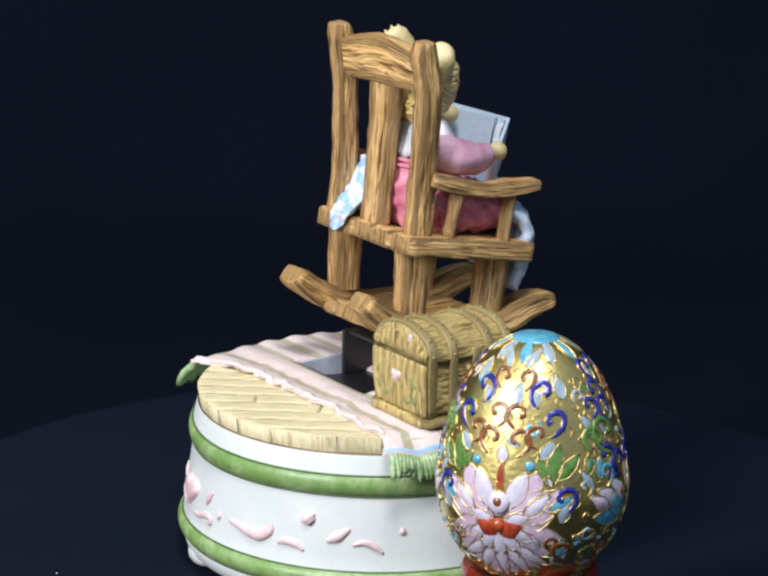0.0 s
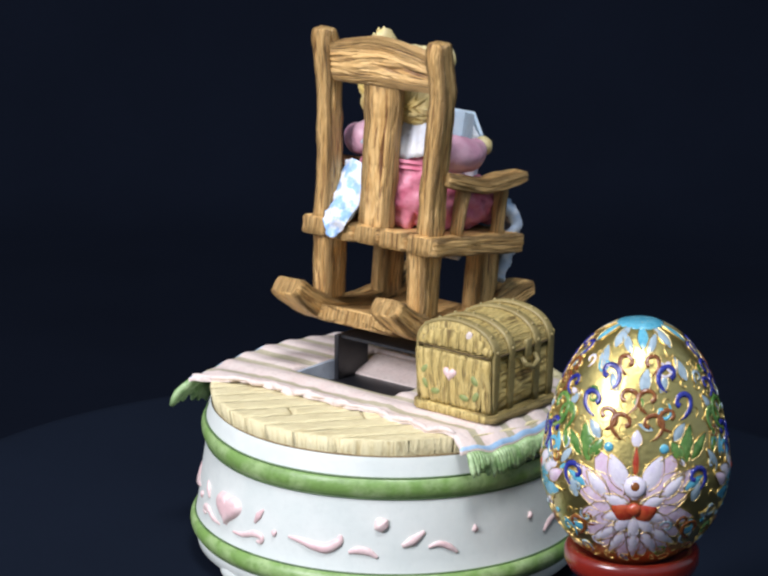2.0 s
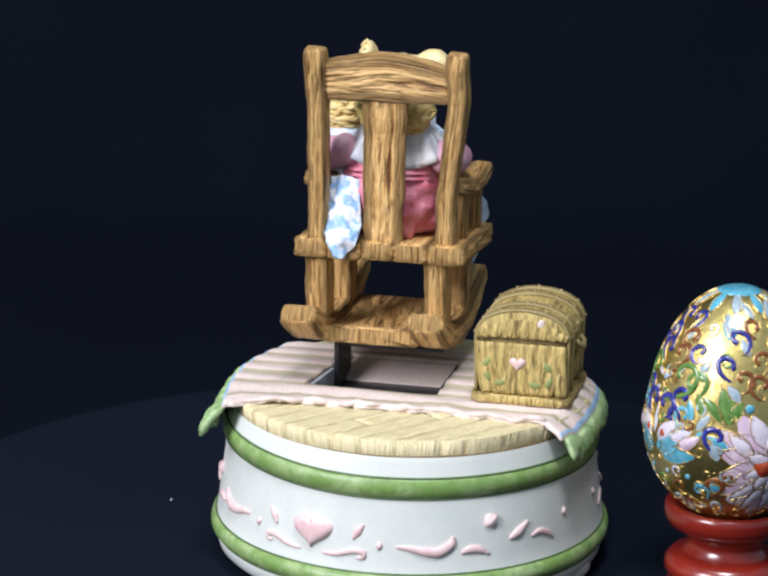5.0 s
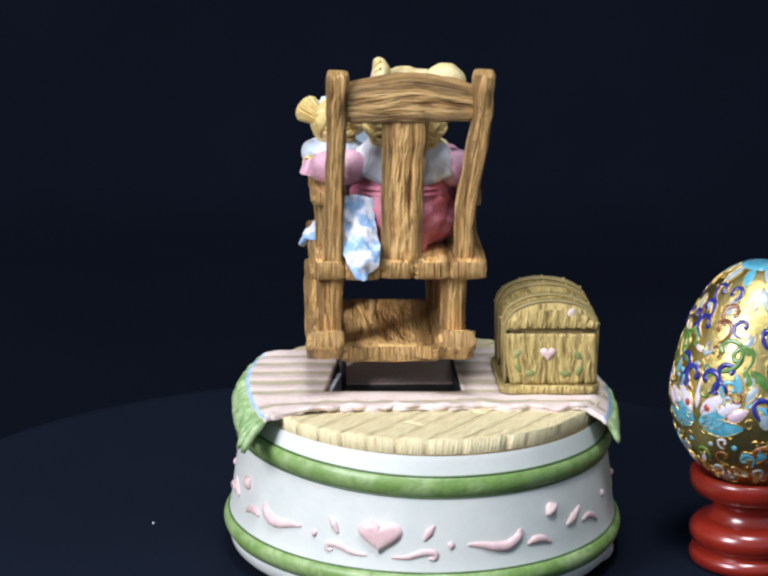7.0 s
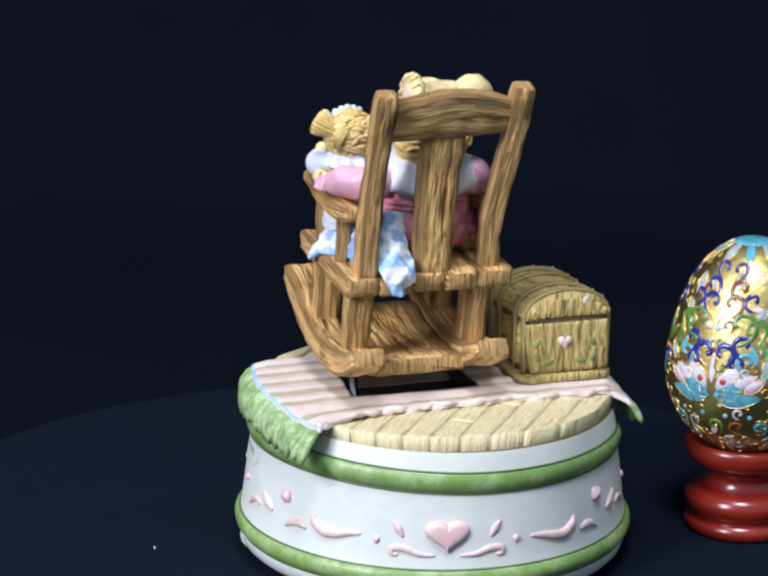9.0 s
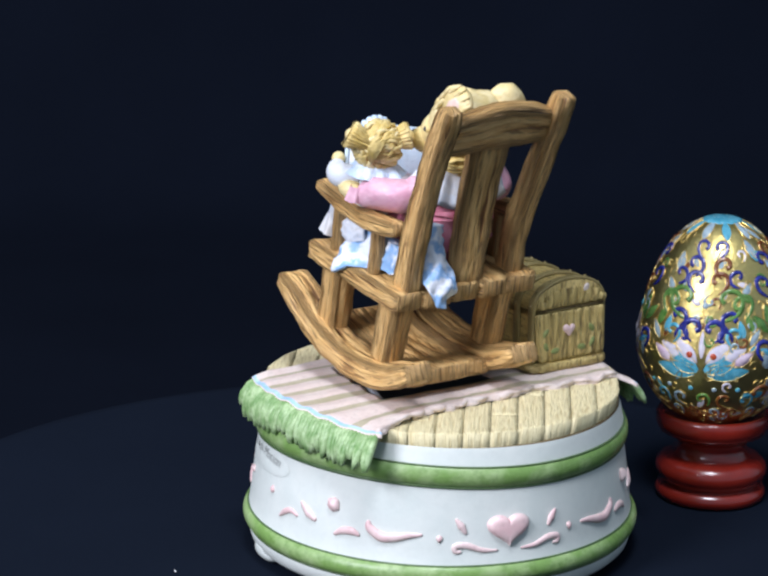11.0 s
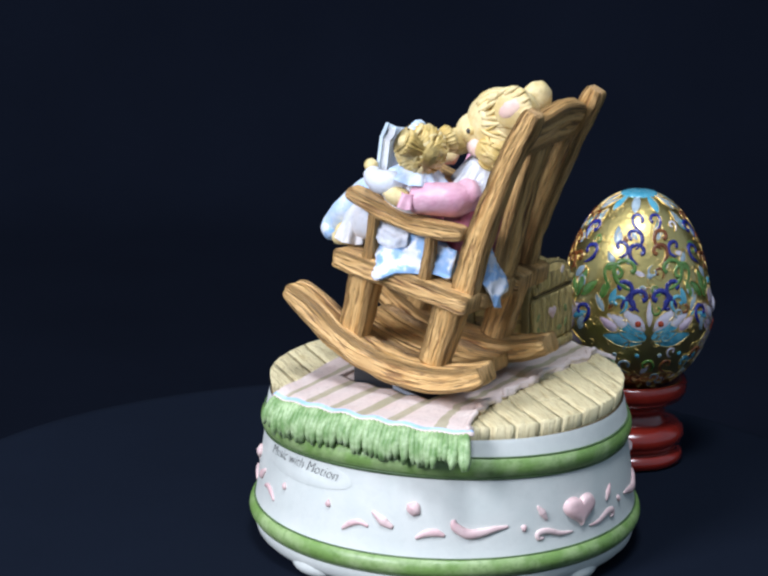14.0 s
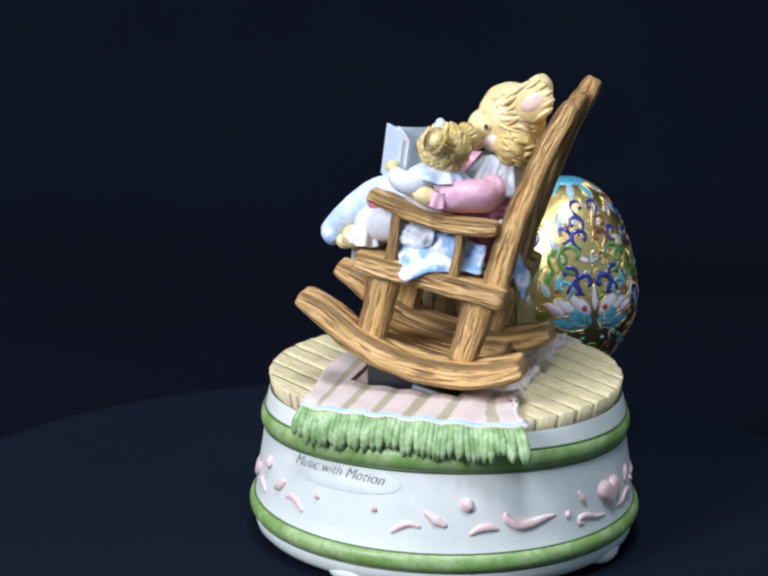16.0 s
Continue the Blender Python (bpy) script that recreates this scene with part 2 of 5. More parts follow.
def tube(bm, pts, radius, ring=8, index=0, flat=None):
    """A tapering round tube through points (mm). radius: a number or one per point. flat: (normal per point, squash)."""
    pts = [Vector(p) for p in pts]
    n = len(pts)
    rows = []
    for k, p in enumerate(pts):
        t = (pts[min(k + 1, n - 1)] - pts[max(k - 1, 0)]).normalized()
        nrm = flat[0][k] if flat else u if k else (Vector((0, 0, 1)) if abs(t.z) < 0.9 else Vector((1, 0, 0)))
        s = t.cross(nrm).normalized()
        u = s.cross(t).normalized()
        r = radius[k] if isinstance(radius, (list, tuple)) else radius
        q = flat[1] if flat else 1.0
        rows.append([bm.verts.new((p + s * (r * math.cos(2 * math.pi * i / ring)) + u * (r * q * math.sin(2 * math.pi * i / ring))) * MM) for i in range(ring)])
    for a, b in zip(rows, rows[1:]):
        for i in range(ring):
            bm.faces.new((a[i], a[(i + 1) % ring], b[(i + 1) % ring], b[i])).material_index = index
    for row in (rows[0], rows[-1]):
        bm.faces.new(row).material_index = index

# ---- the setting: a cloth-covered table, a hanging cloth behind, the room's walls ----
def build_setting():
    bm = bmesh.new()
    nx, ny = 60, 50
    grid = []
    for j in range(ny + 1):
        s = -1.6 + 3.0 * j / ny
        row = []
        for i in range(nx + 1):
            x = -1.6 + 3.2 * i / nx
            if s < 0.55:
                y, z = s, -0.032
            else:
                k = s - 0.55
                y, z = 0.55 + 0.12 * (1 - math.exp(-k * 6)), -0.032 + max(0.0, k) * 1.9
                y += 0.012 * noise.noise(Vector((x * 7, 0.4, k * 0.8)))
            row.append(bm.verts.new((x, y, z)))
        grid.append(row)
    for a, b in zip(grid, grid[1:]):
        for i in range(nx):
            bm.faces.new((a[i], a[i + 1], b[i + 1], b[i]))
    tagged(finish("backdrop", bm, BACK_CLOTH), "black cloth spread on a table and hung behind it", "backdrop", kind="structure")


def build_turntable():
    top = new("turntable")
    tagged(top, "round turntable covered with plain dark navy cloth", "turntable")
    bm = bmesh.new()
    rows = lathe(bm, [(0.5, -0.15), (60, -0.15), (120, -0.1), (150, -0.2), (155.5, -0.9), (157, -2.5), (157.3, -8), (157.6, -22)], 160, 0, 0.35)
    close_ring(bm, rows[0])
    part("cloth_cover", bm, TABLE_CLOTH, top)
    bm = bmesh.new()
    rows = lathe(bm, [(150, -31.8), (150, -22), (20, -21)], 96)
    close_ring(bm, rows[0])
    part("platter", bm, BLACK, top)
    return top


def build_lint():
    things = []
    for x, y, s, a in ((-36, 63.5, 0.45, 0.3), (63, -92, 0.3, 1.2), (-96, -40, 0.25, 2.0), (-62, -105, 0.3, 0.7)):
        bm = bmesh.new()
        tube(bm, [(-s * 1.4, 0, 0.2), (0, s * 0.5, 0.4), (s * 1.4, 0, 0.2)], [s * 0.3, s * 0.55, s * 0.25], 6)
        ob = finish("lint", bm, LINT)
        tagged(ob, "tiny speck of white lint lying on the navy cloth", "lint", "lint on the cloth")
        things.append((ob, x, y, math.degrees(a)))
    return things


# ---- the music box: oval-topped resin drum, rug, chest, rocking chair ----
TOP = 49.0
BODY = [(53.0, 33.6), (53.3, 31), (53.9, 27), (54.6, 22), (55.2, 17), (55.8, 13.0)]


def body_radius(z):
    pts = sorted((b, a) for a, b in BODY)
    return float(np.interp(z, [p[0] for p in pts], [p[1] for p in pts]))


def on_drum(angle, z, out=0.0):
    r = body_radius(z) + out
    a = math.radians(angle)
    return Vector((r * math.cos(a), r * math.sin(a), z + 0.7))


def drum_normal(angle):
    a = math.radians(angle)
    return Vector((math.cos(a), math.sin(a), 0.12)).normalized()


def relief_stroke(name, pts, radii, parent, material=None, label=""):
    """A raised painted stroke on the drum through (angle, z) points."""
    dense, rr = [], []
    n = len(pts) - 1
    for k in range(n * 5 + 1):
        x = k / 5
        i = min(int(x), n - 1)
        f = x - i
        p = [pts[max(i - 1, 0)], pts[i], pts[i + 1], pts[min(i + 2, n)]]
        dense.append([0.5 * (2 * p[1][c] + (p[2][c] - p[0][c]) * f + (2 * p[0][c] - 5 * p[1][c] + 4 * p[2][c] - p[3][c]) * f * f + (3 * p[1][c] - p[0][c] - 3 * p[2][c] + p[3][c]) * f ** 3) for c in (0, 1)])
        rr.append(1.3 * (radii[i] * (1 - f) + radii[i + 1] * f))
    bm = bmesh.new()
    tube(bm, [on_drum(a, z, 0.05) for a, z in dense], rr, 10, 0, ([drum_normal(a) for a, z in dense], 0.6))
    return part(name, bm, material or PINK_RELIEF, parent, label)


def relief_heart(name, angle, z, size, parent, label=""):
    """A plump heart that lies on the drum."""
    bm = bmesh.new()
    rings, seg = 7, 40
    rows = []
    for k in range(rings + 1):
        s = k / rings
        h = 1.15 * size / 7 * math.sqrt(max(0.0, 1 - s ** 4))
        row = []
        for i in range(seg):
            t = 2 * math.pi * i / seg
            hx = math.sin(t) ** 3
            hz = (13 * math.cos(t) - 4.0 * math.cos(2 * t) - 1.7 * math.cos(3 * t) - 0.7 * math.cos(4 * t)) / 16
            p = on_drum(angle + math.degrees(size * 0.6 * hx * s / 54), z + size * 0.5 * (hz * s + 0.06), h - 0.1)
            row.append(bm.verts.new(p * MM))
        rows.append(row)
    for a, b in zip(rows, rows[1:]):
        for i in range(seg):
            bm.faces.new((a[i], a[(i + 1) % seg], b[(i + 1) % seg], b[i]))
    return part(name, bm, PINK_RELIEF, parent, label)


def lift_rim(bm):
    """The hand-cast rim and upper band rise a little on the side of the lettering."""
    for v in bm.verts:
        z = v.co.z / MM
        turn = math.cos(math.atan2(v.co.y, v.co.x) + math.radians(172))
        if z > 31.5 and turn > 0:
            v.co.z += MM * 2.6 * turn * turn * min(1.0, (z - 31.5) / 1.5) * (1.0 - 0.5 * max(0.0, (z - 39.0) / 6.0))


SLOT = (-28.6, 10.0, -11.0, 22.0)


def build_base(box_thing):
    bm = bmesh.new()
    rows = lathe(bm, [(51.5, 44.3), (52.0, 42.8), (52.5, 39.8), (52.9, 38.6)] + BODY + [(56.0, 12.4), (55.8, 7.4), (56.2, 6.6), (55.4, 3.6), (53.8, 2.0), (50.0, 1.6), (46, 2.5)], 128, 0, 0.12)
    lift_rim(bm)
    drum = part("drum", bm, WHITE, box_thing, "ivory-white drum with raised pink hearts")
    for z, r, h, name in ((36.0, 53.1, 3.1, "upper"), (9.9, 56.1, 2.9, "lower")):
        bm = bmesh.new()
        prof = [(r - 1.0 + 1.0 * math.cos(a) * 1.0 + (1.5 if name == "lower" else 1.1) * max(0, math.cos(a)), z + h * math.sin(a)) for a in np.linspace(-math.pi / 2, math.pi / 2, 13)]
        lathe(bm, prof, 128, 0, 0.18)
        lift_rim(bm)
        part("green_band", bm, GREEN, box_thing, "rounded leaf-green band")
        for edge in (-1, 1):
            bm = bmesh.new()
            zz = z + edge * (h - 0.15)
            rr = body_radius(zz) + 0.15 if name == "upper" else 56.1
            lathe(bm, [(rr - 0.1 + 0.32 * math.cos(a), zz + 0.3 * math.sin(a)) for a in np.linspace(0, 2 * math.pi, 9)], 128, 0, 0.12)
            lift_rim(bm)
            part("band_line", bm, BAND_LINE, box_thing)
    # scalloped feet under the rim
    for k in range(4):
        bm = bmesh.new()
        a = math.radians(-14 + 90 * k)
        blob(bm, (52.5 * math.cos(a), 52.5 * math.sin(a), 3.0), (7.5, 3.6, 3.0), 0, (0, 0, math.degrees(a) + 90), 0.05)
        part("foot", bm, WHITE, box_thing)
    # raised pattern, twice round, mirrored about each heart
    for centre in (-106.0, 74.0):
        relief_heart("heart", centre, 21.5, 10.4, drum, "large raised pink heart")
        for s in (-1, 1):
            def at(d, z):
                return (centre + s * d, z)
            relief_stroke("leaf", [at(12.6, 20.8), at(14, 23.0), at(15.6, 25.0)], [0.3, 0.85, 0.2], drum)
            relief_stroke("scroll", [at(3.5, 15.9), at(8, 16.2), at(12.5, 17.6), at(15.6, 17.4), at(15.6, 16.0), at(14.0, 15.9)], [0.2, 0.55, 0.75, 0.7, 0.55, 0.3], drum)
            relief_stroke("dot", [at(19.6, 19.2), at(20.2, 19.4), at(20.8, 19.2)], [0.6, 0.85, 0.6], drum)
            lower = 0.9 if s > 0 else 0.0
            relief_stroke("ribbon", [at(25, 20.4 - lower), at(29, 20.0 - lower), at(33, 19.2 - lower), at(37, 19.0 - lower), at(40.5, 21.0 - lower), at(41.0, 23.0 - lower)], [0.25, 0.7, 1.0, 1.15, 1.0, 0.35], drum)
            relief_stroke("comma", [at(43.5, 18.4 - lower), at(46, 19.2 - lower), at(49, 18.9 - lower), at(51.8, 17.4 - lower)], [0.3, 0.9, 0.85, 0.3], drum)
            relief_stroke("bud", [at(51.6, 27.2), at(52.6, 25.6), at(53.8, 24.4)], [0.5, 1.8, 1.0], drum)
            relief_stroke("leaf", [at(58.5, 19.8), at(61.5, 21.2), at(65, 23.6)], [0.4, 1.1, 0.3], drum)
            relief_stroke("hook", [at(66.0, 19.2), at(69, 20.0), at(72, 19.0), at(74.4, 17.2)], [0.3, 0.65, 0.7, 0.3], drum)
            relief_stroke("dot", [at(79.4, 23.4), at(80, 23.2), at(80.6, 23.4)], [0.6, 0.9, 0.6], drum)
    plate = bmesh.new()
    ring = [[plate.verts.new(on_drum(159.5 + math.degrees(20.5 * s * math.cos(a) / 53), 31.0 + 4.6 * s * math.sin(a) - 0.0022 * (20.5 * s * math.cos(a)) ** 2, 0.07 if s < 1 else 0.02) * MM) for a in np.linspace(0, 2 * math.pi, 49)[:-1]] for s in (0.02, 0.5, 0.96, 1.0)]
    for a, b in zip(ring, ring[1:]):
        for i in range(48):
            plate.faces.new((a[i], a[(i + 1) % 48], b[(i + 1) % 48], b[i]))
    part("label_plate", plate, WHITE, drum, "smooth white oval label")
    # the printed words, bent round the drum under the fringe
    for n, (angle, text) in enumerate(((159.5, "Music with Motion"),)):
        curve = bpy.data.curves.new("lettering", "FONT")
        curve.body, curve.size, curve.align_x, curve.shear, curve.extrude = text, 0.0062, "CENTER", 0.5, 0.0
        curve.resolution_u = 3
        curve.offset = -0.00011
        tmp = new("lettering_source", curve)
        dg = bpy.context.evaluated_depsgraph_get()
        mesh = bpy.data.meshes.new_from_object(tmp.evaluated_get(dg))
        bpy.data.objects.remove(tmp)
        wide = max(abs(v.co.x) for v in mesh.vertices)
        for v in mesh.vertices:
            x, y = v.co.x / wide * 15.8, v.co.y / MM
            p = on_drum(angle + math.degrees(x / 52.5), 30.4 + y * 0.70 - 0.0022 * x * x, 0.12)
            v.co = p * MM
        mesh.materials.clear()
        mesh.materials.append(INK)
        ob = new("lettering", mesh)
        ob.parent = drum
        ob["label"] = "black slanted lettering printed on the drum"


def inside_slot(x, y, pad=0.0):
    left = SLOT[0] + 5.0 * (y - SLOT[2]) / (SLOT[3] - SLOT[2])
    return left - pad < x < SLOT[1] + pad and SLOT[2] - pad < y < SLOT[3] + pad


def build_floor(box_thing):
    """The plank floor on the drum: boards across, cut to the round edge, each a piece of its own."""
    bm = bmesh.new()
    rows = lathe(bm, [(51.2, 43.9), (51.2, 44.6), (0.5, 44.6)], 96)
    floor = part("plank_floor", bm, FLOOR_SEAM, box_thing, "straw-coloured carved plank floor")
    turn = math.radians(52)
    width = 7.4
    for k in range(-7, 8):
        v0, v1 = k * width + 0.1, (k + 1) * width - 0.1
        rng = random.Random(40 + k)
        cuts = sorted([-60] + [rng.uniform(-40, 40) for _ in range(2)] + [60])
        for u0, u1 in zip(cuts, cuts[1:]):
            bm = bmesh.new()
            uv = bm.loops.layers.uv.verify()
            nv, nu = 5, max(6, int((u1 - u0) / 1.6))
            lift = rng.uniform(-0.12, 0.15)
            cols = []
            for j in range(nv + 1):
                v = v0 + (v1 - v0) * j / nv
                if abs(v) > 51.0:
                    v = math.copysign(51.0, v)
                lim = math.sqrt(max(0.2, 51.6 ** 2 - v * v))
                a, b = max(u0 + 0.2, -lim), min(u1 - 0.2, lim)
                cols.append((v, a, b))
            if all(b - a < 1.0 for v, a, b in cols):
                bm.free()
                continue
            top, bot = [], []
            for v, a, b in cols:
                b = max(b, a + 0.02)
                rt, rb = [], []
                for i in range(nu + 1):
                    u = a + (b - a) * i / nu
                    x, y = u * math.cos(turn) - v * math.sin(turn), u * math.sin(turn) + v * math.cos(turn)
                    edge = abs(v - v0) < 0.01 or abs(v - v1) < 0.01 or i in (0, nu)
                    r = math.hypot(x, y)
                    jag = 0.55 * noise.noise(Vector((math.atan2(y, x) * 40, 3.0, k))) if r > 50.5 else 0
                    x, y = x * (1 + jag / 51), y * (1 + jag / 51)
                    z = TOP + lift - (0.22 if edge else 0) + 0.25 * noise.noise(Vector((u * 0.25, v * 1.2, 7)))
                    if inside_slot(x, y, 1.2):
                        z = 44.75
                    rt.append(bm.verts.new(Vector((x, y, z)) * MM))
                    rb.append(bm.verts.new(Vector((x * (0.985 if r > 50.5 else 1), y * (0.985 if r > 50.5 else 1), 44.3)) * MM))
                top.append(rt)
                bot.append(rb)
            def face(vs, us):
                f = bm.faces.new(vs)
                for lp, q in zip(f.loops, us):
                    lp[uv].uv = q
            for j in range(nv):
                for i in range(nu):
                    q = [((i + di) * 0.0016 + k * 0.03, (j + dj) * 0.0014 + k * 0.02) for di, dj in ((0, 0), (1, 0), (1, 1), (0, 1))]
                    face((top[j][i], top[j][i + 1], top[j + 1][i + 1], top[j + 1][i]), q)
            for ra, rb_, flip in ((top[0], bot[0], 0), (top[-1], bot[-1], 1)):
                for i in range(nu):
                    q = [(0, i * 0.0012), (0, (i + 1) * 0.0012), (0.004, (i + 1) * 0.0012), (0.004, i * 0.0012)]
                    face((ra[i], ra[i + 1], rb_[i + 1], rb_[i]), q)
            for i in (0, nu):
                for j in range(nv):
                    q = [(0, j * 0.0014 + k * 0.05), (0, (j + 1) * 0.0014 + k * 0.05), (0.004, (j + 1) * 0.0014 + k * 0.05), (0.004, j * 0.0014 + k * 0.05)]
                    face((top[j][i], top[j + 1][i], bot[j + 1][i], bot[j][i]), q)
            part("plank", bm, FLOOR_WOOD, floor)


RUG_Y0, RUG_Y1 = -34.0, 34.0


def rug_height(x, y):
    """Height of the rug's upper face: ripples along its length and a slump over the drum's edge."""
    r = math.hypot(x, y)
    z = TOP + 1.3 + 0.3 * math.sin(y * 0.683 + 0.5 * math.sin(x * 0.12)) + 0.35 * noise.noise(Vector((x * 0.08, y * 0.12, 2)))
    edge = max(0.0, 1 - (y - RUG_Y0) / 9.0)
    z += edge * (1.2 + 3.0 * noise.noise(Vector((x * 0.11, 5, 1))))
    if x > 0 and r > 49.5:
        z -= (r - 49.5) * 0.75 * min(1.0, max(0.35, (y + 34.0) / 14.0))
    elif r > 50.5:
        z -= (r - 50.5) * 0.22
    return z


def rug_edge(x):
    """The near long edge, wavy; it swings out to the corners."""
    return -26.0 - (8.0 if x < 0 else 2.8) * (abs(x) / 47) ** 3 + 2.6 * noise.noise(Vector((x * 0.105, 0, 4))) + 1.5 * noise.noise(Vector((x * 0.27, 6, 4)))


def rug_end(side, y):
    """Where the rug ends along x: it follows the drum's round edge."""
    if side > 0:
        return 53.4 - 5.6 * (y / 33) ** 2
    return side * (51.2 - (6.2 if y > 0 else 4.6) * (y / 33) ** 2)


def slot_left(y):
    return SLOT[0] + 5.0 * min(1.0, max(0.0, (y - SLOT[2]) / (SLOT[3] - SLOT[2])))


def build_rug(box_thing):
    """A thick striped sheet whose lines follow the slot cut through it."""
    cols, rows = (22, 40, 40), (20, 44, 14)
    nx, ny = sum(cols), sum(rows)

    def spread(marks, counts, k):
        for a, b, n in zip(marks, marks[1:], counts):
            if k <= n:
                return a + (b - a) * k / n
            k -= n

    top = {}
    bm = bmesh.new()
    for j in range(ny + 1):
        for i in range(nx + 1):
            guess = spread((-50, -24, 10, 50), cols, i)
            y1 = 33.0 - 3.2 * min(1.0, max(0.0, (-guess - 15.0) / 20.0)) + 0.8 * noise.noise(Vector((guess * 0.1, 9, 4)))
            y = spread((rug_edge(guess), SLOT[2], SLOT[3], y1), rows, j)
            x = spread((rug_end(-1, y), slot_left(y), SLOT[1], rug_end(1, y)), cols, i)
            top[i, j] = (x, y)
    verts = {}

    def vert(i, j, under):
        key = (i, j, under)
        if key not in verts:
            x, y = top[i, j]
            z = rug_height(x, y)
            lip = 0.35 if j in (0, ny) or i in (0, nx) else 0.0
            verts[key] = bm.verts.new(Vector((x, y, z - lip if not under else z - 1.5)) * MM)
        return verts[key]

    def open_cell(i, j):
        return cols[0] <= i < cols[0] + cols[1] and rows[0] <= j < rows[0] + rows[1]

    for i in range(nx):
        for j in range(ny):
            if open_cell(i, j):
                continue
            s = (spread((-26, SLOT[2], SLOT[3], 33), rows, j) + 34.0) / 9.2
            stripe = 0.30 < (s % 1.0) < 0.56
            f = bm.faces.new((vert(i, j, 0), vert(i + 1, j, 0), vert(i + 1, j + 1, 0), vert(i, j + 1, 0)))
            f.material_index = 2 if i in (0, nx - 1) else 1 if stripe else 0
            for di, dj, a, b in ((0, -1, (0, 0), (1, 0)), (0, 1, (0, 1), (1, 1)), (-1, 0, (0, 0), (0, 1)), (1, 0, (1, 0), (1, 1))):
                ni, nj = i + di, j + dj
                if ni < 0 or nj < 0 or ni >= nx or nj >= ny or open_cell(ni, nj):
                    p, q = (i + a[0], j + a[1]), (i + b[0], j + b[1])
                    w = bm.faces.new((vert(*p, 0), vert(*q, 0), vert(*q, 1), vert(*p, 1)))
                    w.material_index = 0
    # the near long edge curls up into a soft roll
    hem, rad = [], []
    for x in np.linspace(-46.0, 43.5, 90):
        y = rug_edge(x) + 0.5
        hem.append((x, y, rug_height(x, y) - 0.35 + 0.5 * noise.noise(Vector((x * 0.3, 1, 7)))))
        rad.append(0.75 + 0.7 * noise.noise(Vector((x * 0.17, 3, 9))))
    tube(bm, hem, rad, 10, 0)
    rug = part("rug", bm, [RUG, RUG_STRIPE, RUG_BLUE], box_thing, "blush-pink striped rug with blue ends")
    # green fringe tassels hanging over both ends
    rng = random.Random(5)
    for end in (-1, 1):
        ya, yb = rug_edge(end * 46.0), 29.3 if end < 0 else 32.5
        n, fat, reach = (48, 1.0, 3.0) if end < 0 else (64, 0.75, 1.8)
        back = []
        for k in range(n):
            y = ya + (yb - ya) * (k + 0.5) / n
            x = rug_end(end, y)
            z = rug_height(x, y) - 1.3
            bm = bmesh.new()
            out = Vector((x, y * 0.8, 0)).normalized()
            along = Vector((-out.y, out.x, 0))
            sway = along * rng.uniform(-1.0, 1.0)
            far = min(1.0, max(0.0, (-y - 21) / 10)) * (1.0 if end < 0 else 0.7)
            drop = (8.9 if end < 0 else 6.0) - 1.0 * far + rng.uniform(-0.8, 0.5) - 2.0 * max(0.0, math.sin(k * 0.29 + 0.4)) ** 10
            base = Vector((x - end * 0.5, y, z))
            pts = [base, base + out * 1.2 + Vector((0, 0, -0.9)), base + out * (reach + 1.6 * far) + sway * 0.5 + Vector((0, 0, -drop * 0.5)), base + out * (reach + 3.0 * far + rng.uniform(0, 1.0)) + sway + Vector((0, 0, -drop))]
            dense = [tuple(pts[0].lerp(pts[1], f)) for f in (0, 0.5)] + [tuple(pts[1].lerp(pts[2], f)) for f in (0, 0.5)] + [tuple(pts[2].lerp(pts[3], f)) for f in (0, 0.5, 1)]
            back.append([tuple(Vector(p) - out * 0.35) for p in dense[1:6]])
            tube(bm, dense, [fat * r for r in (0.8, 1.0, 1.12, 1.2, 1.25, 1.15, 0.5)], 8, 0, ([out] * 7, 1.0))
            part("tassel", bm, FRINGE, rug)
        bm = bmesh.new()
        sheet = [[[bm.verts.new((Vector(p) - Vector((end * d, 0, d * 0.4))) * MM) for p in row] for row in back] for d in (0.0, 0.5)]
        for layer in sheet:
            for a, b in zip(layer, layer[1:]):
                for i in range(4):
                    bm.faces.new((a[i], a[i + 1], b[i + 1], b[i]))
        part("fringe_backing", bm, FRINGE, rug)
    return rug


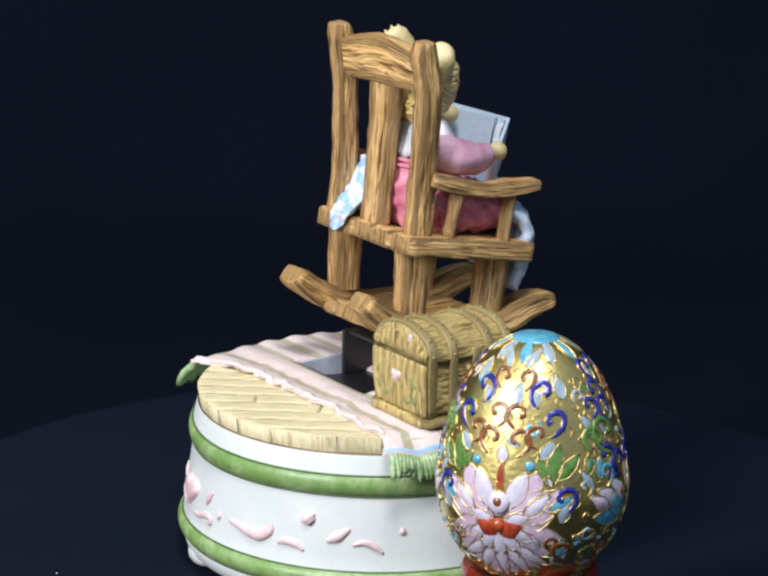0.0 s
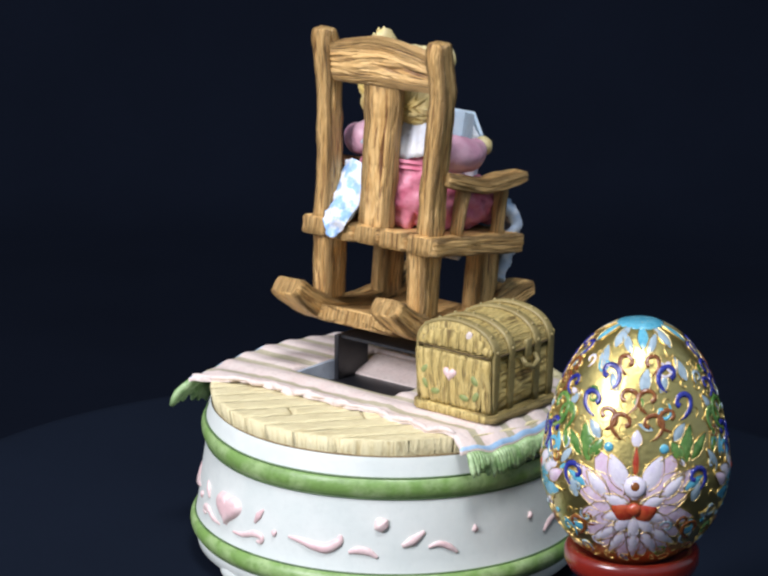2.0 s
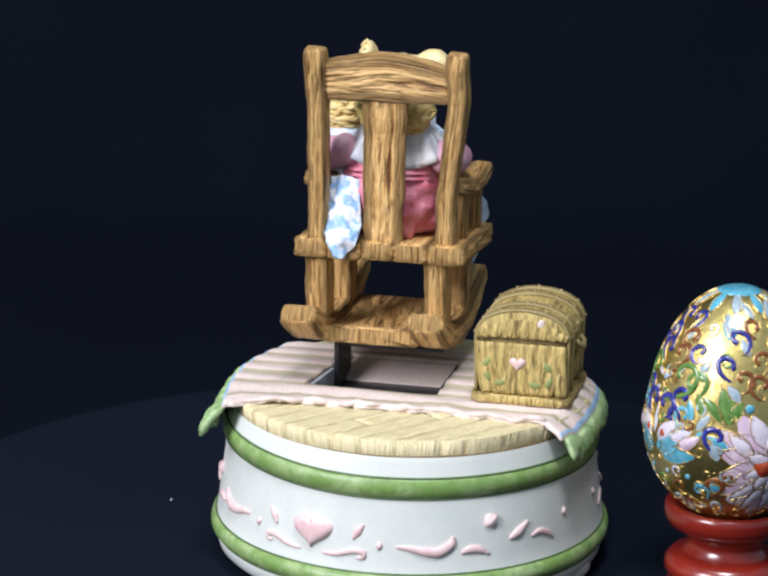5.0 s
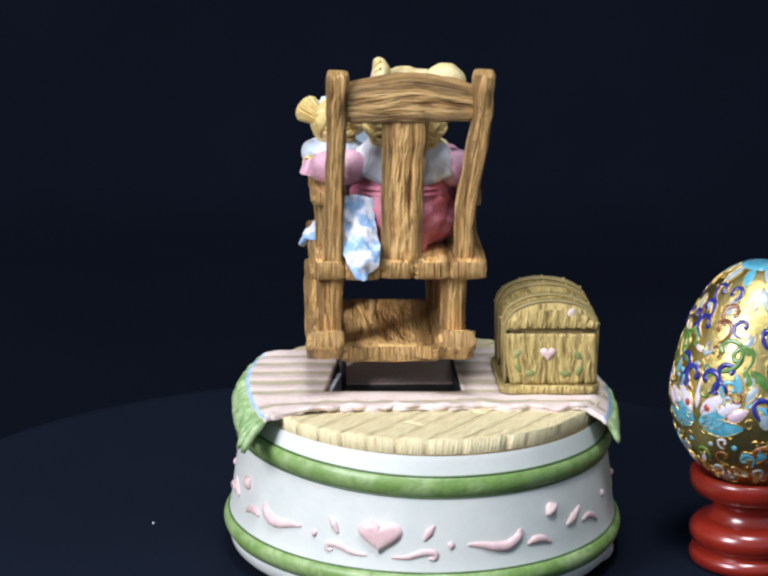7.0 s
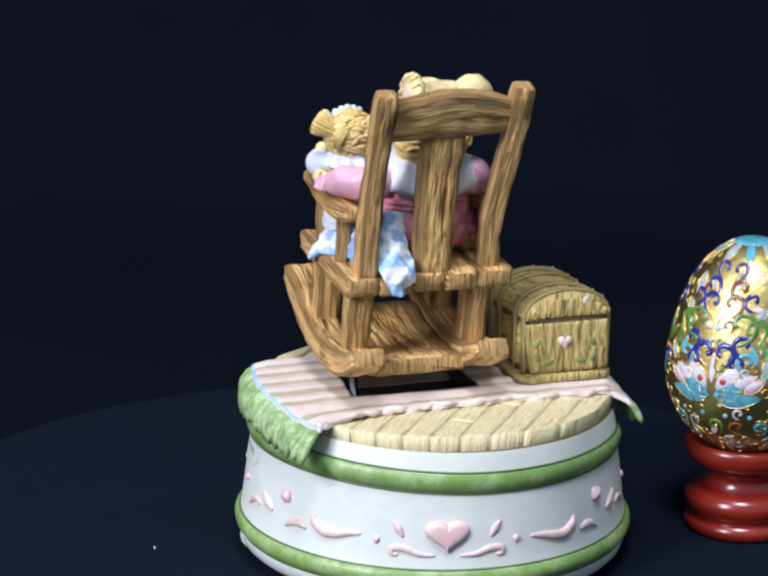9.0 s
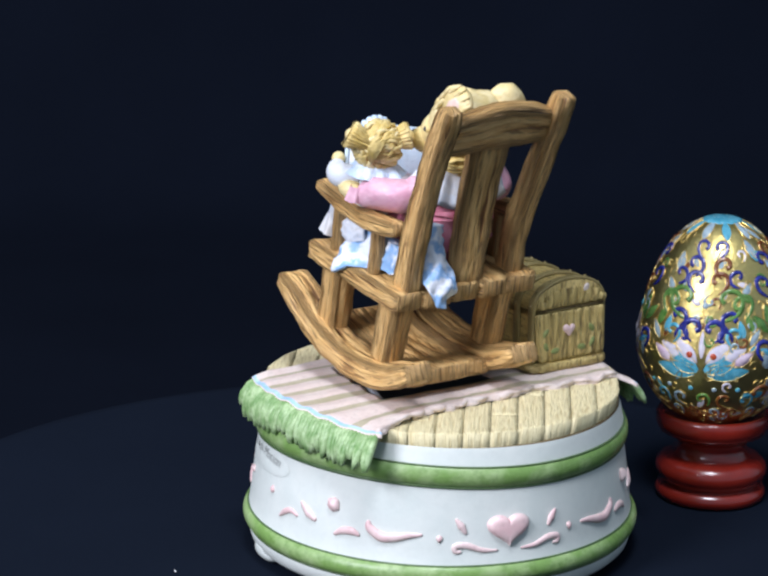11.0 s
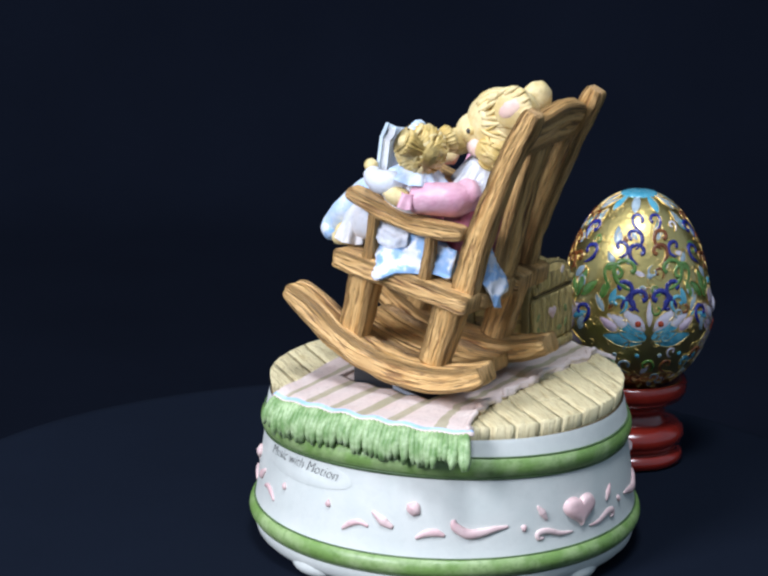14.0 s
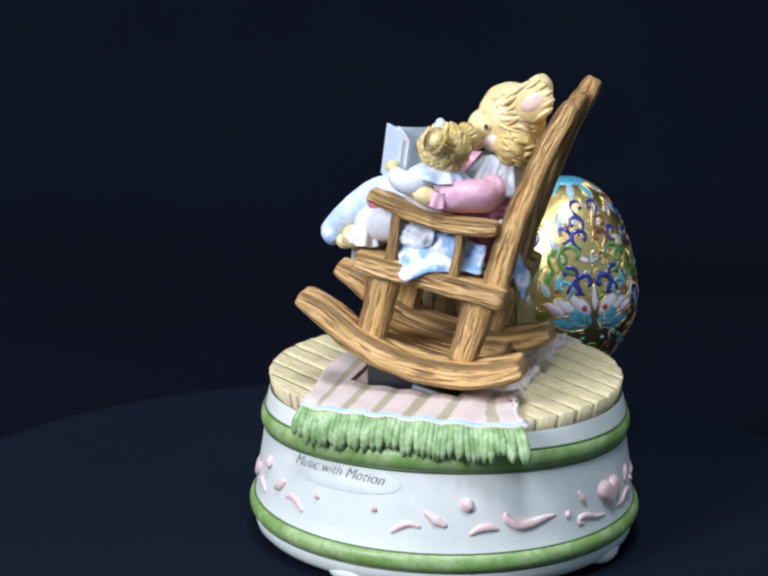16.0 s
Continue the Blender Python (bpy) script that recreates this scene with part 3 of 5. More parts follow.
def build_slot(box_thing):
    """The dark well under the chair and the black bracket that drives it."""
    x0, x1, y0, y1 = SLOT
    bm = bmesh.new()
    for lo, hi in (((x0, y0, 45.2), (x1, y0 + 0.8, TOP + 0.9)), ((x0, y0 + 0.8, 45.2), (x0 + 0.8, y1 - 0.8, TOP + 0.5)), ((x1 - 0.8, y0 + 0.8, 45.2), (x1, y1 - 0.8, TOP + 0.9)), ((x0, y0, 44.85), (x1, y1, 45.2))):
        box(bm, lo, hi, 0, 0.0)
    lip = bmesh.new()
    ends = [[lip.verts.new(Vector((x + d, y, z)) * MM) for x, y, z in ((-28.2, -10.2, 45.3), (-24.6, 3.4, 45.3), (-24.6, 3.4, 51.2), (-28.2, -10.2, 49.4))] for d in (0.0, 1.1)]
    for i in range(4):
        lip.faces.new((ends[0][i], ends[0][(i + 1) % 4], ends[1][(i + 1) % 4], ends[1][i]))
    for e in ends:
        lip.faces.new(e)
    part("cam_plate", lip, GREY_PLASTIC, box_thing, "glossy grey plastic wing beside the bracket", False)
    wall = bmesh.new()
    ends = [[wall.verts.new(Vector((x, y, z)) * MM) for y, z in ((y1 + 0.4, 45.3), (y1 + 0.4, TOP + 0.6), (y1 - 1.4, TOP + 0.4), (y1 - 11.0, 45.9), (y1 - 11.0, 45.3))] for x in (x0 + 6.0, x1 - 0.9)]
    for i in range(5):
        wall.faces.new((ends[0][i], ends[0][(i + 1) % 5], ends[1][(i + 1) % 5], ends[1][i]))
    for e in ends:
        wall.faces.new(e)
    part("well_lining", wall, RUG, box_thing, "blush-painted rear wall of the well", False)
    part("well", bm, BLACK, box_thing, "black plastic well in the floor", False)
    bm = bmesh.new()
    for lo, hi in (((-23.8, 3.0, 45.3), (-22.2, 17.0, 58.8)), ((-22.2, 4.2, 57.8), (8.4, 15.5, 58.8))):
        box(bm, lo, hi, 0, 0.25)
    part("rocker_bracket", bm, BLACK, box_thing, "black plastic bracket under the chair", False)


def build_chest(box_thing):
    x0, x1, y0, y1 = 22.0, 47.0, -15.5, 12.8
    chest = new("chest")
    chest.parent = box_thing
    chest["label"] = "small olive-brown domed toy chest with straps"
    xm, hw = (x0 + x1) / 2, (x1 - x0) / 2
    bm = bmesh.new()
    loft(bm, [(xm, y0 - 1.4, 52.0), (xm, 0, 52.0), (xm, y1 + 1.4, 52.0)], [(hw + 1.6, 1.3)] * 3, (1, 0, 0), 10, 28, 20, 0.2, 0.12, 0, 2.0)
    part("plinth", bm, CHEST_WOOD, chest)
    bm = bmesh.new()
    loft(bm, [(xm, y0 + 0.3, 61.2), (xm, 0, 61.2), (xm, y1 - 0.3, 61.2)], [(hw, 8.0)] * 3, (1, 0, 0), 12, 32, 24, 0.25, 0.2, 0, 3.0)
    part("body", bm, CHEST_WOOD, chest)
    # board grooves on the ends are real ridges
    for yy, out in ((y0, -1), (y1, 1)):
        for k in range(9):
            bm = bmesh.new()
            x = x0 + 1.6 + (x1 - x0 - 3.2) * k / 8
            lean = 2.4 * (k - 5) / 8 * (1 if k < 5 else 0.5) - 0.9 * math.sin(k * 1.7)
            loft(bm, [(x - lean, yy, 53.6), (x, yy + out * 0.25, 61), (x + lean * 0.4, yy, 68.2)], [(1.85, 0.62)] * 3, (1, 0, 0), 3, 10, 10, 0.15, 0.15, 0, 5.0 + k)
            part("slat", bm, CHEST_WOOD, chest)
        for k in range(9):
            bm = bmesh.new()
            x = x0 + 1.6 + (x1 - x0 - 3.2) * k / 8
            arch = 69.3 + 7.0 * math.sqrt(max(0.05, 1 - ((x - xm) / (hw + 0.3)) ** 2)) - 1.2
            loft(bm, [(x, yy, 69.8), (x + 0.3, yy + out * 0.25, (69.8 + arch) / 2), (x + 0.5, yy, arch)], [(1.8, 0.6)] * 3, (1, 0, 0), 3, 10, 8, 0.15, 0.15, 0, 25.0 + k)
            part("slat", bm, CHEST_WOOD, chest)
    # lid: a long half barrel
    bm = bmesh.new()
    uv = bm.loops.layers.uv.verify()
    rows = []
    for k in range(25):
        y = y0 + 0.2 + (y1 - y0 - 0.4) * k / 24
        row = []
        for i in range(21):
            a = math.pi * i / 20
            g = 0.22 * noise.noise(Vector((y * 0.05, i * 1.3, 8)))
            row.append(bm.verts.new(Vector((xm + (hw + 0.2 + g) * math.cos(a), y, 69.3 + (7.7 + g) * math.sin(a) ** 0.85)) * MM))
        rows.append(row)
    for k in range(24):
        for i in range(20):
            f = bm.faces.new((rows[k][i], rows[k][i + 1], rows[k + 1][i + 1], rows[k + 1][i]))
            for lp, q in zip(f.loops, ((k, i), (k, i + 1), (k + 1, i + 1), (k + 1, i))):
                lp[uv].uv = (q[0] * 0.0014, q[1] * 0.0019)
    for row in (rows[0], rows[-1]):
        f = bm.faces.new(row)
        for lp in f.loops:
            lp[uv].uv = (lp.vert.co.z, lp.vert.co.x)
    lid = part("lid", bm, CHEST_WOOD, chest)
    # straps over the lid and down the sides, with studs
    for y in (y0 + 1.6, y0 + 8.5, y1 - 8.0, y1 - 1.6):
        bm = bmesh.new()
        pts = [(x1 + 0.2, y, 53.5), (x1 + 0.35, y, 61), (x1 + 0.5, y, 68.6)]
        pts += [(xm + (hw + 0.5) * math.cos(a), y, 69.3 + 8.1 * math.sin(a) ** 0.85) for a in np.linspace(0.05, math.pi - 0.05, 15)]
        pts += [(x0 - 0.5, y, 68.6), (x0 - 0.35, y, 61), (x0 - 0.2, y, 53.5)]
        loft(bm, pts, [(1.3, 0.5)] * len(pts), (0, 1, 0), 6, 12, 48, 0.12, 0.1, 0, y)
        part("strap", bm, CHEST_METAL, chest)
        for a in np.linspace(0.1, math.pi - 0.1, 7):
            bm = bmesh.new()
            blob(bm, (xm + (hw + 1.0) * math.cos(a), y, 69.3 + 8.6 * math.sin(a) ** 0.85), (0.5, 0.5, 0.5), 0, (0, 0, 0), 0, 1, 8, 6)
            part("stud", bm, CHEST_METAL, chest)
    bm = bmesh.new()
    loft(bm, [(x1 + 0.3, y0 + 0.4, 69.1), (x1 + 0.3, 0, 69.1), (x1 + 0.3, y1 - 0.4, 69.1)], [(0.5, 0.28)] * 3, (1, 0, 0), 3, 8, 8, 0, 0, 0)
    loft(bm, [(x0 + 0.5, y0 - 0.3, 69.2), (xm, y0 - 0.35, 69.0), (x1 - 0.5, y0 - 0.3, 68.9)], [(0.2, 0.17)] * 3, (0, 1, 0), 3, 8, 8, 0, 0, 0)
    part("lid_seam", bm, CHEST_DARK, chest)
    # handle and clasp on the long side
    bm = bmesh.new()
    tube(bm, [(x1 + 0.6, -2.5, 66.8), (x1 + 2.0, -2.4, 65.2), (x1 + 2.3, 0.5, 63.8), (x1 + 2.0, 3.4, 65.2), (x1 + 0.6, 3.5, 66.8)], 0.75, 8)
    part("handle", bm, CHEST_METAL, chest)
    bm = bmesh.new()
    box(bm, (x1 - 0.2, -0.9, 66.5), (x1 + 1.1, 1.9, 71.5), 0, 0.4)
    part("clasp", bm, CHEST_METAL, chest)
    # pink heart and green leaf sprays on the end
    bm = bmesh.new()
    rows = []
    for k in range(6):
        s = k / 5
        rows.append([bm.verts.new(Vector((33.6 + 2.3 * math.sin(t) ** 3 * s, y0 - 0.75 - 0.9 * math.sqrt(1 - s * s), 62.6 + 2.3 * s * (13 * math.cos(t) - 5 * math.cos(2 * t) - 2 * math.cos(3 * t) - math.cos(4 * t)) / 17)) * MM) for t in np.linspace(0, 2 * math.pi, 25)[:-1]])
    for a, b in zip(rows, rows[1:]):
        for i in range(24):
            bm.faces.new((a[i], a[(i + 1) % 24], b[(i + 1) % 24], b[i]))
    part("heart", bm, PINK_RELIEF, chest, "small raised pink heart")
    # small highlight on the lid's end, put in as a flat pale blob
    bm = bmesh.new()
    blob(bm, (39.8, y0 - 0.55, 74.3), (1.0, 0.35, 1.3), 0, (0, 35, 0), 0.15, 0.6)
    part("highlight_blob", bm, RUG, chest, "small pale blob standing in for a highlight on the lid")
    for x, z, a in ((25.0, 62.5, 40), (25.2, 58.5, -30), (28.8, 56.8, 80), (42.0, 62.0, -40), (38.5, 56.6, -80), (42.4, 57.6, 30)):
        bm = bmesh.new()
        blob(bm, (x, y0 - 0.6, z), (1.0, 0.5, 1.7), 0, (0, a, 0), 0.1, 0.3, 12, 8)
        part("leaf", bm, CHEST_LEAF, chest)
    return chest


# ---- rocking chair ----
def build_chair(box_thing):
    """Heights in this part are above the floor's face at 47.8."""
    chair = new("rocking_chair")
    chair.parent = box_thing
    chair["label"] = "honey-brown carved wooden rocking chair"
    H = 47.8

    def bar(name, spine, sizes, side, seed, power=7.0, ring=44, steps=36, label="", wobble=0.35, carve=0.5):
        bm = bmesh.new()
        loft(bm, [(x, y, z + H) for x, y, z in spine], sizes, side, power, ring, steps, wobble, carve, 0, seed)
        return part(name, bm, WOOD, chair, label)

    # rockers: curved runners, deep in the middle and thick at the ends
    for x, seed in ((-28.8, 1.0), (7.5, 2.0)):
        bar("rocker", [(x, 44.0, 25.8), (x, 36.5, 23.2), (x, 26, 17.6), (x, 14, 14.1), (x, 2, 13.5), (x, -10, 15.2), (x, -17.8, 18.4), (x, -22.4, 20.8)],
            [(4.6, 2.1), (4.9, 3.1), (4.9, 3.5), (4.9, 3.6), (4.9, 3.7), (4.9, 3.6), (5.0, 3.2), (5.0, 2.6)], (1, 0, 0), seed, 8, 52, 48)
    bar("foot_board", [(-10.6, 30, 16.6), (-10.6, 12, 13.4), (-10.6, 0, 12.6), (-10.6, -8, 13.1), (-10.6, -12.4, 13.8)], [(14.0, 2.2), (14.0, 2.3), (14.0, 2.4), (14.0, 2.4), (14.0, 2.4)], (1, 0, 0), 3.0, 8, 64, 40)
    # legs
    for x, y0, y1, seed in ((-27.2, 22.3, 20.8, 4.0), (-27.2, -4.6, -7.4, 5.0), (7.4, 22.3, 20.8, 6.0), (7.4, -4.6, -7.4, 7.0)):
        bar("leg", [(x, y0, 17.5), (x, (y0 + y1) / 2, 27), (x, y1, 37.5)], [(3.3, 4.0), (3.3, 4.1), (3.4, 4.6)], (1, 0, 0), seed)
    # seat: five planks side by side, front to back, with a thick side board
    xs = [(-33.0, -23.6), (-23.2, -14.0), (-13.6, -4.4), (-4.0, 5.4), (5.8, 15.8)]
    for k, (a, b) in enumerate(xs):
        bar("seat_plank", [((a + b) / 2, 29.6 + 0.6 * (k % 2), 40.0), ((a + b) / 2, 8, 39.2), ((a + b) / 2, -14.4 - 0.5 * (k % 2), 38.4)], [((b - a) / 2 + 0.15, 2.7)] * 3, (1, 0, 0), 10.0 + k, 10)
    # back posts, leaning and slightly bowed
    for x0, x1, seed, fore in ((-26.6, -26.2, 20.0, 0.2), (9.9, 13.4, 21.0, 2.4)):
        bar("back_post", [(x0, -10.8 + fore, 40.5), (x0, -12.2 + fore * 0.9, 54), (x0 + (x1 - x0) * 0.5, -14.8 + fore * 0.85, 68), (x1, -18.2 + fore * 0.9, 81.5), (x1, -21.6 + fore, 91), (x1 + 0.2, -22.8 + fore, 95.2)],
            [(2.7, 3.7), (2.6, 3.4), (2.6, 3.2), (2.7, 3.0), (2.9, 2.8), (2.7, 2.1)], (1, 0, 0), seed, 7, 44, 48)
    bar("back_slat", [(-7.8, -11.2, 40.5), (-7.8, -12.6, 56), (-7.6, -14.0, 70), (-7.2, -16.2, 83)], [(5.4, 1.9), (5.7, 1.8), (5.9, 1.8), (6.4, 1.8)], (1, 0, 0), 22.0, 6, 44, 44)
    # top rail with an arched upper edge
    bar("top_rail", [(-24.5, -19.2, 86.4), (-16, -19.2, 87.3), (-7, -18.8, 87.9), (3, -17.8, 87.1), (11.5, -16.6, 85.9)], [(5.4, 2.1), (6.4, 2.2), (7.0, 2.2), (6.2, 2.2), (4.9, 2.1)], (0, -0.32, 0.95), 23.0, 6, 44, 40)
    # arms with two spindles each
    for x, seed in ((-29.5, 24.0), (12.2, 25.0)):
        bar("arm_rest", [(x, 28.2, 59.6), (x, 21, 58.0), (x, 10, 56.2), (x, 1, 56.4), (x, -9, 57.6)], [(3.2, 1.4), (3.5, 2.1), (3.3, 2.2), (3.0, 2.2), (2.6, 2.1)], (1, 0, 0), seed, 5)
        for y, s in ((19.8, 0.3), (1.0, 0.6)):
            bar("arm_spindle", [(x, y, 41.5), (x, y - 0.3, 48), (x, y, 55.5)], [(2.0, 1.6), (1.8, 1.4), (2.0, 1.6)], (1, 0, 0), seed + s, 4, 16, 14)
    return chair


# ---- egg on its stand ----
def egg_radius(z):
    """Radius of the egg at height z; it stands 24 to 88.6 and is widest at 51."""
    if z <= 51:
        return 24.3 * math.sqrt(max(0.0, 1 - ((51 - z) / 27.5) ** 2))
    s = (z - 51) / 37.6
    return 24.3 * math.sqrt(max(0.0, 1 - s * s)) * (1 - 0.10 * s * (1 - s) * 1.6)


def build_stand():
    stand = new("egg_stand")
    tagged(stand, "turned red-lacquered wooden stand under the egg", "stand")
    bm = bmesh.new()
    rows = lathe(bm, [(15.5, 0.0), (16.6, 0.7), (17.0, 2.3), (16.4, 4.0), (14.8, 4.8)], 72)
    close_ring(bm, rows[0])
    part("foot_ring", bm, RED_WOOD, stand)
    bm = bmesh.new()
    lathe(bm, [(14.8, 4.8), (14.6, 5.6), (16.2, 6.6), (17.1, 8.8), (16.9, 11.0), (15.2, 12.8), (12.4, 13.8)], 72)
    part("bulb", bm, RED_WOOD, stand)
    bm = bmesh.new()
    lathe(bm, [(12.4, 13.8), (11.0, 15.2), (10.6, 17.0), (11.4, 19.2), (13.6, 20.6)], 72)
    part("neck", bm, RED_WOOD, stand)
    bm = bmesh.new()
    lathe(bm, [(13.6, 20.6), (16.4, 21.6), (17.5, 23.8), (17.6, 26.6), (16.8, 28.0), (14.5, 27.4), (10, 24.5), (4, 23)], 72)
    part("cup", bm, RED_WOOD, stand)
    return stand


def egg_point(angle, z, out=0.0):
    a = math.radians(angle)
    r = egg_radius(z)
    dr = (egg_radius(z + 0.05) - egg_radius(z - 0.05)) / 0.1
    nrm = Vector((math.cos(a), math.sin(a), -dr)).normalized()
    return Vector((r * math.cos(a), r * math.sin(a), z)) + nrm * out, nrm


# ---- the two bears, their book and quilt ----
H0 = 47.8


def up(p):
    return (p[0], p[1], p[2] + H0)


def locks(bm, centre, radii, face, count, length, thick, index, seed, bare=0.5):
    """Carved fur: short curved locks that sweep back over a head from the face."""
    rng = random.Random(seed)
    c = Vector(up(centre))
    face = Vector(face).normalized()
    for _ in range(count):
        d = Vector((rng.gauss(0, 1), rng.gauss(0, 1), rng.gauss(0, 1))).normalized()
        if d.dot(face) > bare:
            continue
        away = (d * d.dot(face) - face)
        away = (away - d * away.dot(d))
        away = away.normalized() if away.length > 0.01 else Vector((0, 0, 1))
        away = (away + Vector((rng.uniform(-0.5, 0.5), rng.uniform(-0.5, 0.5), rng.uniform(-0.7, 0.3)))).normalized()
        pts, rad = [], []
        for k in range(6):
            s = k / 5
            q = (d + away * (s - 0.3) * length / max(radii)).normalized()
            p = c + Vector((q.x * radii[0], q.y * radii[1], q.z * radii[2])) * (0.985 + 0.03 * math.sin(s * 3.1))
            pts.append(p)
            rad.append(thick * (0.35 + 0.9 * math.sin(math.pi * (0.12 + 0.8 * s))))
        tube(bm, pts, rad, 6, index)


def trumpet(bm, root, tip, radii, outer, inner, seed):
    """An ear that stands out from the head and opens into a hollow cup."""
    a, b = Vector(up(root)), Vector(up(tip))
    d = (b - a)
    pts = [a + d * s for s in (0, 0.35, 0.6, 0.82, 0.96, 1.0, 0.94, 0.8)]
    k = list(radii) + [radii[-1] * 0.95, radii[-1] * 0.62, 0.15]
    tube(bm, pts, k, 18, outer)
    blob(bm, a + d * 0.86, (radii[-1] * 0.55,) * 3, inner, (0, 0, 0), 0.1, 0.4, 12, 8)
    rng = random.Random(seed)
    side = d.normalized()
    u = side.cross(Vector((0, 0, 1))).normalized()
    v = side.cross(u)
    for i in range(22):
        q = 2 * math.pi * i / 22 + rng.uniform(-0.1, 0.1)
        n = u * math.cos(q) + v * math.sin(q)
        tube(bm, [a + d * 0.3 + n * radii[1] * 0.9, a + d * 0.6 + n * radii[2] * 0.95, a + d * 0.82 + n * radii[3] * 0.95, a + d * rng.uniform(0.9, 0.98) + n * radii[4] * 0.97], [0.3, 0.45, 0.5, 0.4], 6, outer)


def ruffle(bm, centre, rx, ry, z, height, waves, index, flare=1.15, amp=1.2, start=0.0, end=360.0):
    """A gathered frill on an oval."""
    rows = []
    n = 120
    for k in range(5):
        s = k / 4
        row = []
        for i in range(n + 1):
            a = math.radians(start + (end - start) * i / n)
            w = amp * s * math.sin(waves * a + 0.7 * math.sin(3 * a))
            r = 1 + (flare - 1) * s
            row.append(bm.verts.new(Vector((centre[0] + (rx * r + w) * math.cos(a), centre[1] + (ry * r + w) * math.sin(a), z + H0 - height * s + 0.5 * w)) * MM))
        rows.append(row)
    for a, b in zip(rows, rows[1:]):
        for i in range(n):
            bm.faces.new((a[i], a[i + 1], b[i + 1], b[i])).material_index = index


def sleeve(bm, pts, radii, index, lump=0.5, seed=0.0):
    loft(bm, [up(p) for p in pts], [(r, r) for r in radii], (0, 0, 1), 2.0, 22, 22, lump, 0.15, index, seed)


def drape(bm, rows, index=0, thick=1.0):
    """A thick folded cloth through rows of points."""
    top = [[Vector(up(p)) for p in row] for row in rows]
    n, m = len(top), len(top[0])
    def at(s, t):
        def cr(a, b, c, d, f):
            return 0.5 * (2 * b + (c - a) * f + (2 * a - 5 * b + 4 * c - d) * f * f + (3 * b - a - 3 * c + d) * f ** 3)
        def line(row, t):
            x = t * (m - 1)
            i = min(int(x), m - 2)
            return cr(row[max(i - 1, 0)], row[i], row[i + 1], row[min(i + 2, m - 1)], x - i)
        x = s * (n - 1)
        i = min(int(x), n - 2)
        return cr(line(top[max(i - 1, 0)], t), line(top[i], t), line(top[i + 1], t), line(top[min(i + 2, n - 1)], t), x - i)
    N, M = 26, 22
    grid = [[at(i / N, j / M) for j in range(M + 1)] for i in range(N + 1)]
    a, b = [], []
    for i in range(N + 1):
        ra, rb = [], []
        for j in range(M + 1):
            p = grid[i][j]
            nrm = (grid[min(i + 1, N)][j] - grid[max(i - 1, 0)][j]).cross(grid[i][min(j + 1, M)] - grid[i][max(j - 1, 0)])
            nrm = nrm.normalized() if nrm.length > 1e-6 else Vector((0, 0, 1))
            f = 2.0 * (0.42 - abs(noise.noise(p * 0.27))) + 0.45 * noise.noise(p * 0.8)
            ra.append(bm.verts.new((p + nrm * (thick / 2 + f)) * MM))
            rb.append(bm.verts.new((p - nrm * (thick / 2 - f)) * MM))
        a.append(ra)
        b.append(rb)
    for g in (a, b):
        for i in range(N):
            for j in range(M):
                bm.faces.new((g[i][j], g[i + 1][j], g[i + 1][j + 1], g[i][j + 1])).material_index = index
    for i in range(N):
        bm.faces.new((a[i][0], a[i + 1][0], b[i + 1][0], b[i][0])).material_index = index
        bm.faces.new((a[i][M], a[i + 1][M], b[i + 1][M], b[i][M])).material_index = index
    for j in range(M):
        bm.faces.new((a[0][j], a[0][j + 1], b[0][j + 1], b[0][j])).material_index = index
        bm.faces.new((a[N][j], a[N][j + 1], b[N][j + 1], b[N][j])).material_index = index


